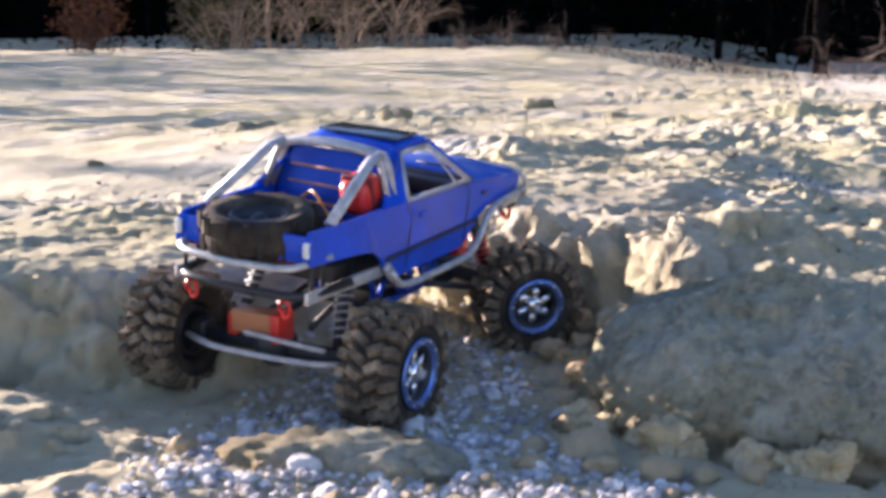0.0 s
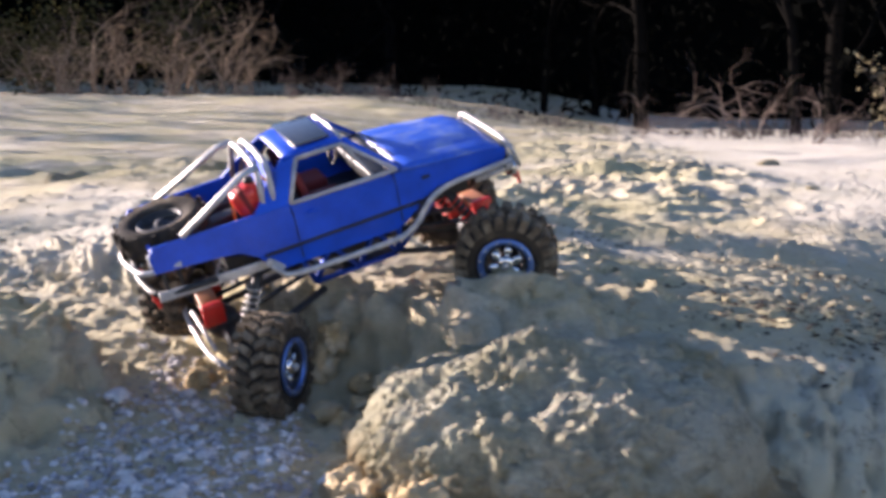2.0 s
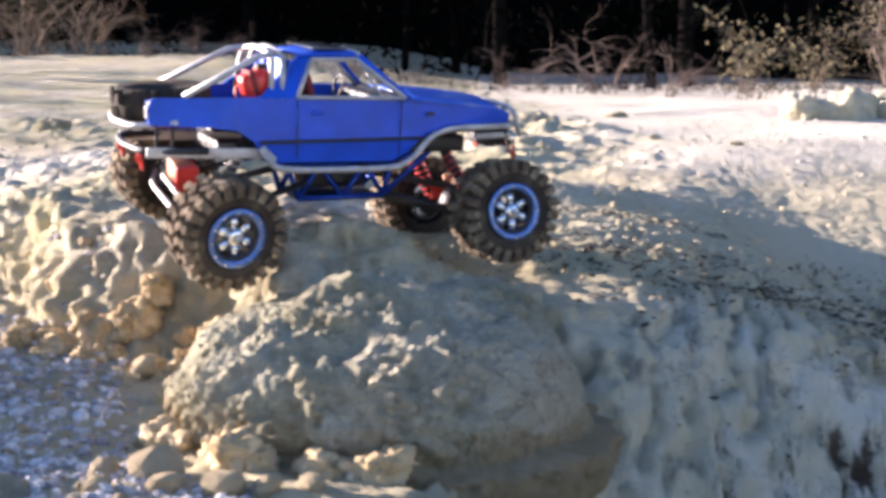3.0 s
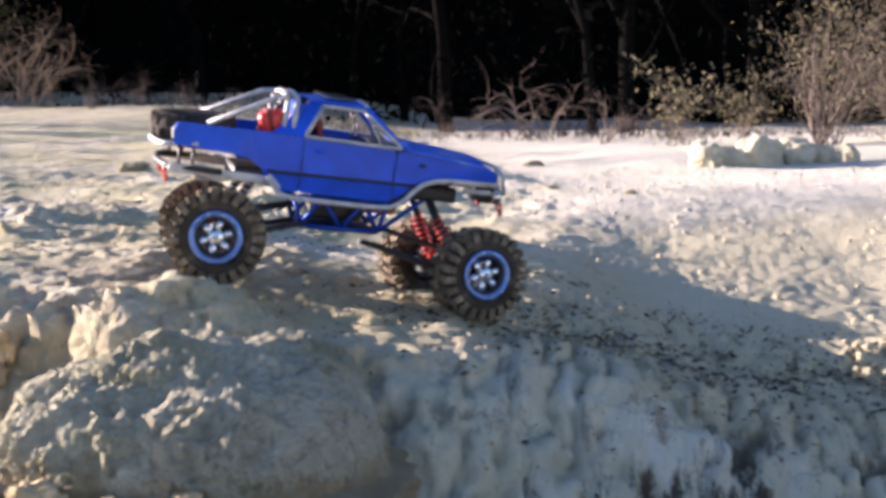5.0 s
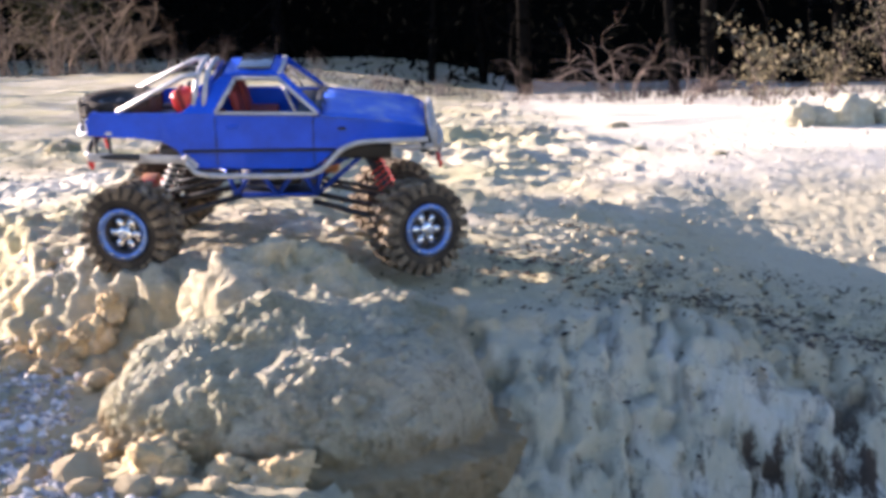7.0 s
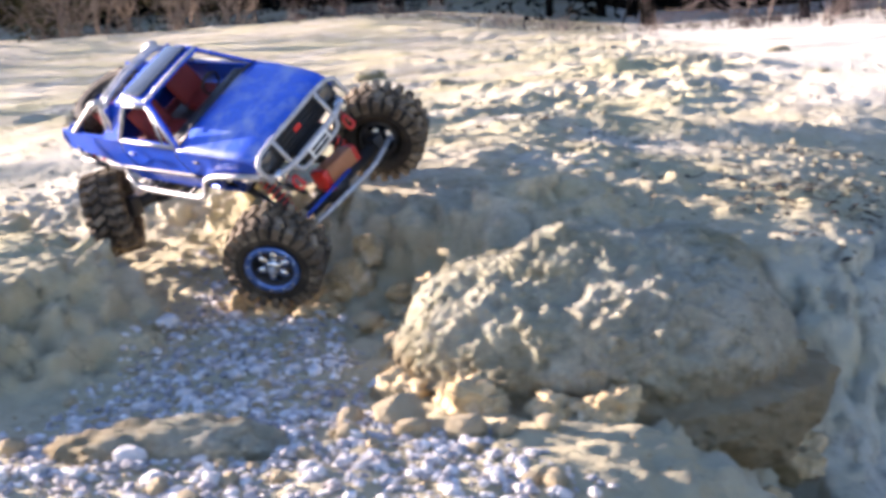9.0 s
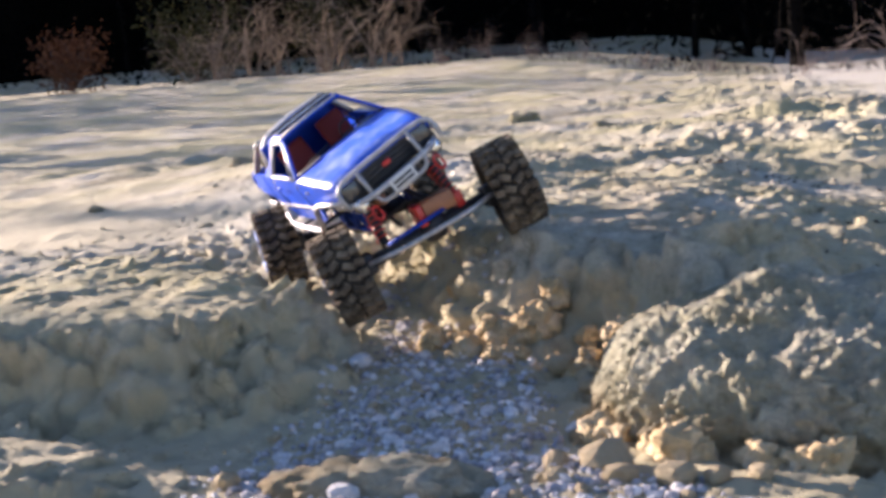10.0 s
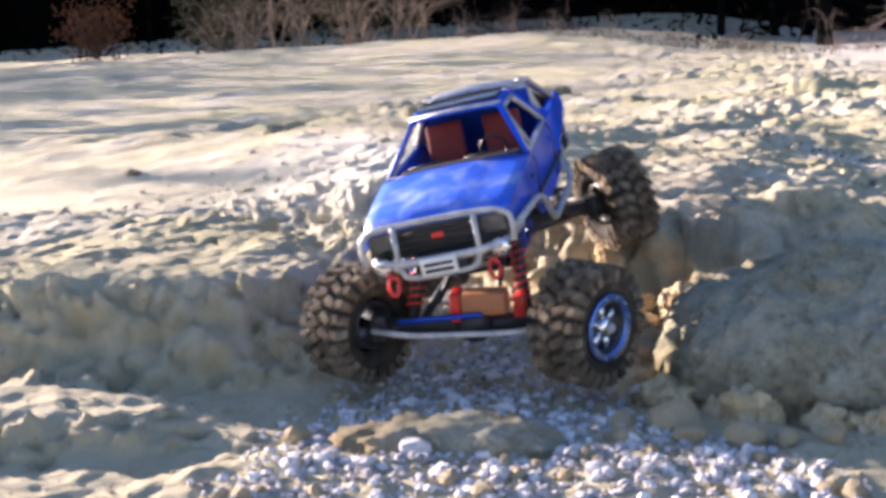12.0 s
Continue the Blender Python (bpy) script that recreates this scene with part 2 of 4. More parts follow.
M_RED = plain("red_plastic", (0.62, 0.03, 0.018), 0.35, 0.0, 0.2)
M_DARKRED = plain("red_cloth", (0.18, 0.016, 0.014), 0.7)
M_ORANGE = plain("orange_wire", (0.72, 0.30, 0.03), 0.5)
M_COPPER = plain("orange_brown_case", (0.42, 0.17, 0.07), 0.5)
M_WHITE = plain("white_plastic", (0.75, 0.74, 0.70), 0.5)
M_RUBBER = speckled("dusty_rubber", [(0.35, (0.022, 0.019, 0.017)), (0.58, (0.062, 0.050, 0.037)), (0.78, (0.19, 0.15, 0.10))], 22.0, 160.0, 0.85, 0.0008)
M_DUST = speckled("muddy_tread", [(0.3, (0.055, 0.043, 0.030)), (0.5, (0.15, 0.115, 0.077)), (0.7, (0.34, 0.27, 0.18))], 40.0, 200.0, 0.95, 0.001)


# ---- shared mesh code ----
def mesh_object(name, verts, faces, material, smooth=True):
    me = bpy.data.meshes.new(name)
    me.from_pydata([tuple(v) for v in verts], [], faces)
    me.update()
    for p in me.polygons:
        p.use_smooth = smooth
    me.materials.append(material)
    return new(name, me)


def part(name, bm, material, parent, label="", smooth=True):
    """Links a bmesh as one mesh object under a thing or a part."""
    me = bpy.data.meshes.new(name)
    bm.to_mesh(me)
    bm.free()
    for p in me.polygons:
        p.use_smooth = smooth
    me.materials.append(material)
    ob = new(name, me)
    ob.parent = parent
    return tagged(ob, label)


def lattice(ix, iy, iz, seed):
    h = (ix * 374761393 + iy * 668265263 + iz * 2147483647 + seed * 974634777) & 0xFFFFFFFF
    h = ((h ^ (h >> 13)) * 1274126177) & 0xFFFFFFFF
    return ((h ^ (h >> 16)) & 0xFFFF) / 32767.5 - 1.0


def value_noise(p, seed=0):
    """Smooth noise in -1..1 at the rows of p (n x 3)."""
    i = np.floor(p).astype(np.int64)
    f = p - i
    f = f * f * f * (f * (f * 6 - 15) + 10)
    out = 0.0
    for dx in (0, 1):
        wx = f[:, 0] if dx else 1 - f[:, 0]
        for dy in (0, 1):
            wy = f[:, 1] if dy else 1 - f[:, 1]
            for dz in (0, 1):
                wz = f[:, 2] if dz else 1 - f[:, 2]
                out = out + wx * wy * wz * lattice(i[:, 0] + dx, i[:, 1] + dy, i[:, 2] + dz, seed)
    return out


def fbm(p, scale, octaves, seed=0, gain=0.5):
    total, amp = 0.0, 1.0
    for o in range(octaves):
        total = total + amp * value_noise(p * scale * 2.03 ** o + 17.3 * o, seed + o)
        amp *= gain
    return total


def smooth01(x):
    x = np.clip(x, 0, 1)
    return x * x * (3 - 2 * x)


# ---- the ground ----
def edge_line(x):
    """y of the front edge of the sandy shelf."""
    return np.interp(x, [-4, -1.2, -0.75, -0.6, -0.5, -0.42, -0.36, -0.3, -0.24, -0.2, -0.12, 0.1, 0.3, 0.6, 1.0, 3.0],
                     [2.7, 2.25, 2.07, 1.97, 1.79, 1.65, 1.615, 1.605, 1.595, 1.57, 1.50, 1.46, 1.50, 1.62, 1.72, 2.2])


def bump2(x, y, cx, cy, rx, ry, turn=0.0, power=1.5):
    c, s = math.cos(radians(turn)), math.sin(radians(turn))
    u, v = ((x - cx) * c + (y - cy) * s) / rx, (-(x - cx) * s + (y - cy) * c) / ry
    return np.exp(-(u * u + v * v) ** power)


def ground_height(x, y):
    p = np.stack([x, y, 0 * x], 1)
    wob = 0.025 * fbm(p, 5.0, 3, 3)
    near = np.clip((4.5 - y) / 2.5, 0, 1)
    # the gully with its gravel
    low = 0.005 + 0.06 * smooth01((y - 1.4) / 0.5) + 0.02 * smooth01((-0.95 - x) / 0.5)
    low = low - (0.10 * smooth01((x - 0.05) / 0.22) + 0.13 * smooth01((x - 0.22) / 0.3)) * smooth01((y - 0.2) / 0.7) * smooth01((4.0 - x) / 2.5)
    low = low + 0.006 * fbm(p, 9.0, 3, 5) + 0.05 * fbm(p, 0.55, 3, 6) * smooth01((0.4 - y) / 1.5)
    # the shelf behind it
    top = np.interp(x, [-4, -2.0, -1.3, -0.8, -0.5, -0.2, -0.1, 0.0, 0.1, 0.27, 0.36, 0.62, 1.0, 1.5, 4], [-0.22, 0.0, 0.07, 0.125, 0.15, 0.141, 0.122, 0.106, 0.092, 0.076, 0.060, -0.02, -0.07, -0.08, -0.08])
    back = smooth01((y - 2.0) / 2.0)
    top = top * (1 - back) + (0.135 - 0.05 * np.clip(-x - 1.6, 0, 3) * np.clip((8 - y) / 5, 0, 1)) * back
    top = top + (0.014 + 0.004 * back) * fbm(p, 1.4, 3, 9) + 0.012 * back * np.maximum(0, fbm(p, 0.7, 3, 31))
    width = np.interp(x, [-1, -0.5, -0.4, -0.15, 0.1, 0.35, 0.8], [0.35, 0.16, 0.12, 0.13, 0.2, 0.34, 0.4])
    m = smooth01((y - edge_line(x) + wob) / width + 0.5)
    z = low * (1 - m) + top * m
    # the bank and the low mounds beside the gully
    z = z + 0.12 * bump2(x, y, -0.95, 1.45, 0.45, 0.25, -8, 5.0) * (1 - m)
    z = z + 0.034 * bump2(x, y, -0.78, 1.06, 0.22, 0.085, 8, 2.2)
    z = z + 0.056 * bump2(x, y, -0.045, 1.60, 0.080, 0.090)
    z = z + 0.03 * bump2(x, y, 0.30, 1.50, 0.10, 0.07)
    z = z + 0.02 * bump2(x, y, -0.52, 2.25, 0.14, 0.1) + 0.03 * bump2(x, y, 0.1, 2.6, 0.3, 0.1)
    # the cleft at the foot of the boulder
    z = z - 0.055 * bump2(x, y, 0.185, 1.24, 0.035, 0.08)
    # clods and hollows
    rough = (np.exp(-np.abs(y - edge_line(x)) / 0.16) + 0.22) * (1 - 0.65 * smooth01((x - 0.12) / 0.15))
    ridge = 1 - np.abs(fbm(p, 11.0, 3, 21))
    z = z + near * rough * (0.009 * (ridge - 0.75) + 0.006 * fbm(p, 24.0, 3, 23) + 0.004 * np.maximum(0, fbm(p, 48.0, 2, 29)))
    clod = np.maximum(0, 0.75 - 2.2 * np.abs(fbm(p, 3.1, 4, 27, 0.6))) * 0.006 + 0.012 * np.maximum(0, fbm(p, 8.0, 3, 37, 0.65) - 0.25)
    blown = smooth01((x + 0.12 * y - 0.5) / 0.45) * smooth01((y - 2.1) / 0.5)
    z = z + (1 - 0.6 * near) * (1 - 0.85 * blown) * clod * np.clip((y - 1.9) / 0.6, 0, 1)
    z = z + 0.0022 * near * fbm(p, 70.0, 2, 25)
    open_flat = np.clip((y - edge_line(x) - 0.1) / 0.35, 0, 1) * np.clip((14.0 - y) / 5.0, 0, 1) * (1 - 0.92 * blown)
    k = open_flat > 0
    p, open_flat, patch = p[k], open_flat[k], np.clip(0.55 + 0.9 * fbm(p[k], 1.1, 3, 61), 0.1, 1.3)
    lumps = np.maximum(0, fbm(p, 5.0, 4, 63, 0.6) - 0.12) ** 1.2
    crumbs = np.maximum(0, fbm(p, 15.0, 3, 67, 0.65) - 0.05)
    z[k] += open_flat * patch * (0.022 * lumps + 0.010 * crumbs + 0.007 * (0.5 - np.abs(fbm(p * (1.0, 1.6, 1.0), 9.0, 3, 69))))
    # the wood's floor rises behind
    return z + 0.42 * smooth01((y - 6.0) / 11.0) * smooth01((-0.5 - x) / 4.0) + 0.6 * smooth01((y - 18.0) / 12.0)


def graded(lo, hi, step, far_lo, far_hi, growth, growth_lo=0.0):
    mid = list(np.arange(lo, hi + step / 2, step))
    a, s = mid[0], step
    left = []
    while a > far_lo:
        s *= growth_lo or growth
        a -= s
        left.append(a)
    b, s = mid[-1], step
    right = []
    while b < far_hi:
        s *= growth
        b += s
        right.append(b)
    return np.array(left[::-1] + mid + right)


def ground():
    xs, ys = graded(-1.05, 0.95, 0.006, -70, 70, 1.022), graded(0.85, 2.15, 0.006, -60, 80, 1.013, 1.15)
    gx, gy = np.meshgrid(xs, ys)
    x, y = gx.ravel(), gy.ravel()
    z = ground_height(x, y)
    v = np.stack([x, y, z], 1)
    # lumps pushed out along the slope
    nx, ny = len(xs), len(ys)
    zz = z.reshape(ny, nx)
    dzdy, dzdx = np.gradient(zz, ys, xs)
    n = np.stack([-dzdx.ravel(), -dzdy.ravel(), np.ones(nx * ny)], 1)
    steep = np.linalg.norm(n[:, :2], axis=1)
    n /= np.linalg.norm(n, axis=1)[:, None]
    near = (np.abs(y - 1.5) < 0.8) & (np.abs(x) < 1.2)
    d = np.zeros(nx * ny)
    q = v[near]
    d[near] = (0.022 * (1 - np.abs(fbm(q, 14.0, 3, 41))) - 0.012 + 0.012 * fbm(q, 42.0, 3, 43, 0.6) - 0.02 * np.maximum(0, fbm(q, 24.0, 3, 45, 0.6) - 0.25)) * smooth01((steep[near] - 0.28) / 0.4) * (1 - 0.6 * smooth01((q[:, 0] - 0.15) / 0.15))
    d[near] *= 1 + 0.45 * smooth01((-0.45 - q[:, 0]) / 0.1)
    # worn runnels down the outer slope
    run = (1 - np.abs(fbm(q * (1.0, 0.35, 0.35), 26.0, 3, 47))) ** 5
    d[near] -= 0.026 * run * smooth01((q[:, 0] - 0.18) / 0.15) * smooth01(steep[near] / 0.35)
    v = v + n * d[:, None]
    k = np.arange(nx * ny).reshape(ny, nx)
    faces = np.stack([k[:-1, :-1], k[:-1, 1:], k[1:, 1:], k[1:, :-1]], -1).reshape(-1, 4)
    return tagged(mesh_object("ground", v.tolist(), faces.tolist(), M_CLAY),
                  "pale sandy clay ground with a gravelly gully", "ground", kind="structure")


ground_ob = ground()


def ground_z(x, y):
    return float(ground_height(np.array([float(x)]), np.array([float(y)]))[0])


def rough_rock(name, at, radii, material, seed, subdiv=5, lump=0.25, turn=0.0, square=0.8, ledge=False):
    """A weathered lump: a rounded block with ridged noise, its foot in the ground."""
    bm = bmesh.new()
    bmesh.ops.create_icosphere(bm, subdivisions=subdiv, radius=1.0)
    v = np.array([w.co for w in bm.verts])
    v = np.sign(v) * np.abs(v) ** square
    n = v / np.linalg.norm(v, axis=1)[:, None]
    r = np.array(radii)
    w = v * r
    size = float(np.mean(r))
    off = lump * size * (0.5 * fbm(w / size, 1.3, 2, seed) + 0.35 * (0.6 - np.abs(fbm(w / size, 2.9, 3, seed + 7))) + (0.085 if ledge else 0.10) * fbm(w / size, 6.5, 4, seed + 11, 0.65)
                         + (0.15 if ledge else 0.16) * np.minimum(0, fbm(w / size, 17.0, 3, seed + 13, 0.7) + 0.1))
    if ledge:
        crust = np.clip(0.5 + 1.1 * fbm(w / size, 2.2, 3, seed + 17), 0.15, 1.2)
        off = off + size * crust * (0.020 * fbm(w / size, 11.0, 3, seed + 19, 0.6) + 0.024 * (0.4 - np.abs(fbm(w / size, 24.0, 3, seed + 23, 0.6))))
    w = w + n * off[:, None]
    if ledge:
        k = 1 + 0.14 * smooth01((-0.02 - w[:, 2] / r[2] + 0.1 * fbm(w / size, 2.5, 2, seed + 3)) / 0.06)
        w[:, :2] *= k[:, None]
    for b, c in zip(bm.verts, w):
        b.co = c
    me = bpy.data.meshes.new(name)
    bm.to_mesh(me)
    bm.free()
    for p in me.polygons:
        p.use_smooth = True
    me.materials.append(material)
    ob = new(name, me)
    ob.matrix_world = pose(*at, 0, 0, turn)
    return ob


tagged(rough_rock("clay_boulder", (0.010, 1.375, 0.008), (0.186, 0.185, 0.112), M_BOULDER, 5, 8, 0.20, 0, 0.78, True),
       "large weathered boulder of pale crumbly clay beside the gully", "boulder")
tagged(rough_rock("clay_lump", (-0.31, 1.09, 0.0), (0.105, 0.045, 0.028), M_BOULDER, 15, 5, 0.3, 4),
       "low crumbly clay lump lying in the gravel", "rock")


# ---- mesh pieces ----
def tube(bm, points, radius, segs=8, flat=1.0, closed=False):
    """A round bar along points; flat < 1 makes it a strap."""
    pts = [Vector(p) for p in points]
    rings = []
    n = len(pts)
    for i, p in enumerate(pts):
        if closed:
            d = pts[(i + 1) % n] - pts[i - 1]
        else:
            d = pts[min(i + 1, n - 1)] - pts[max(i - 1, 0)]
        d.normalize()
        side = d.cross(Vector((0, 0, 1)))
        if side.length < 0.05:
            side = d.cross(Vector((0, 1, 0)))
        side.normalize()
        up = side.cross(d)
        rings.append([bm.verts.new(p + radius * (math.cos(a) * side + flat * math.sin(a) * up))
                      for a in (2 * math.pi * k / segs for k in range(segs))])
    for a, b in zip(rings, rings[1:] + ([rings[0]] if closed else [])):
        for k in range(segs):
            bm.faces.new((a[k], a[(k + 1) % segs], b[(k + 1) % segs], b[k]))
    if not closed:
        bm.faces.new(rings[0][::-1])
        bm.faces.new(rings[-1])
    return bm


def rounded(points, steps=4):
    """Points with their corners cut round."""
    pts = [Vector(p) for p in points]
    out = [pts[0]]
    for a, b, c in zip(pts, pts[1:], pts[2:]):
        p, q = b.lerp(a, 0.3), b.lerp(c, 0.3)
        for k in range(steps + 1):
            u = k / steps
            out.append(p.lerp(b, u).lerp(b.lerp(q, u), u))
    return out + [pts[-1]]


def box(bm, size, at=(0, 0, 0), turn=(0, 0, 0), bevel=0.0):
    m = pose(*at, *turn) @ Matrix.Diagonal((*size, 1))
    r = bmesh.ops.create_cube(bm, size=1.0, matrix=m)
    if bevel:
        edges = list({e for v in r["verts"] for e in v.link_edges})
        bmesh.ops.bevel(bm, geom=edges, offset=bevel, segments=2, affect="EDGES", profile=0.6)
    return bm


def lathe(bm, profile, segs=32, centre=(0, 0, 0), axis="y", closed=True):
    """Turns (radius, along) pairs about an axis."""
    rings = []
    for r, y in profile:
        ring = []
        for k in range(segs):
            a = 2 * math.pi * k / segs
            c, s = r * math.cos(a), r * math.sin(a)
            co = (c, y, s) if axis == "y" else ((c, s, y) if axis == "z" else (y, c, s))
            ring.append(bm.verts.new(Vector(co) + Vector(centre)))
        rings.append(ring)
    pairs = list(zip(rings, rings[1:])) + ([(rings[-1], rings[0])] if closed else [])
    for a, b in pairs:
        for k in range(segs):
            bm.faces.new((a[k], a[(k + 1) % segs], b[(k + 1) % segs], b[k]))
    if not closed:
        bm.faces.new(rings[0])
        bm.faces.new(rings[-1][::-1])
    bmesh.ops.recalc_face_normals(bm, faces=bm.faces[:])
    return bm


def plate_shape(bm, outline, y0, y1):
    """A plate in the x-z plane between y0 and y1 (y0, y1 may be functions of x and z)."""
    f0 = y0 if callable(y0) else (lambda x, z: y0)
    f1 = y1 if callable(y1) else (lambda x, z: y1)
    a = [bm.verts.new((x, f0(x, z), z)) for x, z in outline]
    b = [bm.verts.new((x, f1(x, z), z)) for x, z in outline]
    n = len(outline)
    for k in range(n):
        bm.faces.new((a[k], a[(k + 1) % n], b[(k + 1) % n], b[k]))
    fa, fb = bm.faces.new(a), bm.faces.new(b[::-1])
    bmesh.ops.triangulate(bm, faces=[fa, fb])
    bmesh.ops.recalc_face_normals(bm, faces=bm.faces[:])
    return bm


def sheet(bm, rows, thick):
    """A skin through rows of points, thickened downwards."""
    top = [[bm.verts.new(p) for p in r] for r in rows]
    low = [[bm.verts.new(Vector(p) - Vector((0, 0, thick))) for p in r] for r in rows]
    nr, nc = len(rows), len(rows[0])
    for i in range(nr - 1):
        for j in range(nc - 1):
            bm.faces.new((top[i][j], top[i][j + 1], top[i + 1][j + 1], top[i + 1][j]))
            bm.faces.new((low[i][j], low[i + 1][j], low[i + 1][j + 1], low[i][j + 1]))
    for i in range(nr - 1):
        for j in (0, nc - 1):
            bm.faces.new((top[i][j], top[i + 1][j], low[i + 1][j], low[i][j]))
    for j in range(nc - 1):
        for i in (0, nr - 1):
            bm.faces.new((top[i][j], top[i][j + 1], low[i][j + 1], low[i][j]))
    bmesh.ops.recalc_face_normals(bm, faces=bm.faces[:])
    return bm


# ---- the radio-controlled truck ----
BASE, TRACK, RADIUS = 0.332, 0.242, 0.061      # wheelbase, wheel to wheel, tyre


def wheel(parent, side):
    """side -1: right, 1: left; the outer face looks along +y before it is turned."""
    w = new("wheel")
    w.parent = parent
    half = 0.027
    bm = lathe(bmesh.new(), [(0.030, -half + 0.004), (0.038, -half), (0.049, -half + 0.001), (0.0535, -half + 0.008), (0.055, 0.0),
                             (0.0535, half - 0.008), (0.049, half - 0.001), (0.038, half), (0.030, half - 0.004), (0.029, 0.0)], 44)
    part("tyre", bm, M_RUBBER, w, "black rubber tyre dulled by dust")
    bm = bmesh.new()
    count = 23
    for k in range(count):
        for s in (-1, 1):
            a = 360.0 / count * (k + (0.5 if s > 0 else 0.0))
            for r, y, size, skew in ((0.0562, 0.0085 * s, (0.0090, 0.017, 0.0085), 28 * s), (0.0555, 0.0215 * s, (0.0098, 0.011, 0.009), 8 * s),
                                     (0.0495, 0.0262 * s, (0.0085, 0.004, 0.011), 0)):
                m = pose(0, 0, 0, 0, a, 0) @ pose(0, y, r, 0, 0, skew) @ Matrix.Diagonal((*size, 1))
                vs = bmesh.ops.create_cube(bm, size=1.0, matrix=m)["verts"]
                mid = m.translation
                for v in vs:      # lugs taper outwards
                    if v.co.length > mid.length:
                        v.co = v.co.lerp(mid, 0.16)
    part("tread", bm, M_DUST, w, "chunky tread lugs caked with pale dust", smooth=False)
    bm = lathe(bmesh.new(), [(0.0285, half - 0.006), (0.0325, half - 0.001), (0.0325, half + 0.0015), (0.026, half + 0.0015), (0.0245, half - 0.006)], 36)
    ring = part("beadlock_ring", bm, M_RING, w, "blue-grey anodised beadlock ring")
    bm = bmesh.new()
    for k in range(12):
        a = 2 * math.pi * k / 12
        lathe(bm, [(0.0017, 0.0), (0.0017, 0.0015), (0.0008, 0.002)], 6, (0.0293 * math.cos(a), half + 0.0013, 0.0293 * math.sin(a)), closed=False)
    part("ring_screw", bm, M_CHROME, ring)
    bm = lathe(bmesh.new(), [(0.0248, -half + 0.006), (0.0255, half - 0.004), (0.0262, half - 0.001), (0.022, half - 0.004), (0.0205, -half + 0.008)], 32)
    part("rim", bm, M_BLACK, w, "dark rim barrel")
    bm = bmesh.new()
    for k in range(6):
        a = 60.0 * k
        box(bm, (0.0075, 0.004, 0.0155), (0, 0, 0), (0, 0, 0))
        bm.verts.ensure_lookup_table()
        vs = bm.verts[-8:]
        for v in vs:
            v.co.x *= 1.0 + 0.5 * (v.co.z > 0)
            v.co = pose(0, 0, 0, 0, a, 0) @ (v.co + Vector((0, half - 0.006, 0.0145)))
    lathe(bm, [(0.0105, half - 0.010), (0.0105, half - 0.004), (0.008, half - 0.001), (0.0045, half), (0.001, half)], 18, closed=False)
    part("spokes", bm, M_CHROME, w, "six-spoke chrome wheel centre")
    bm = lathe(bmesh.new(), [(0.0042, half - 0.002), (0.0042, half + 0.004), (0.002, half + 0.005)], 6, closed=False)
    part("hub_nut", bm, M_SILVER, w)
    return w


SIDE = [(-0.226, 0.142), (-0.232, 0.132), (-0.230, 0.114), (-0.165, 0.111), (-0.137, 0.107), (-0.120, 0.096), (-0.108, 0.080), (-0.098, 0.071),
        (0.045, 0.069), (0.062, 0.078), (0.080, 0.095), (0.100, 0.104), (0.150, 0.107), (0.186, 0.105), (0.193, 0.112), (0.192, 0.121),
        (0.170, 0.126), (0.120, 0.133), (0.056, 0.140), (-0.066, 0.143), (-0.140, 0.142)]


def half_width(x, z):
    """Half the body's width: it tucks in below and a little at both ends."""
    w = 0.080 - 0.007 * max(0.0, (x - 0.08) / 0.11) ** 2 - 0.006 * max(0.0, (-0.12 - x) / 0.11) ** 2
    return w - 0.25 * max(0.0, 0.125 - z) ** 1.0 * 0.4 - 0.5 * max(0.0, z - 0.128)


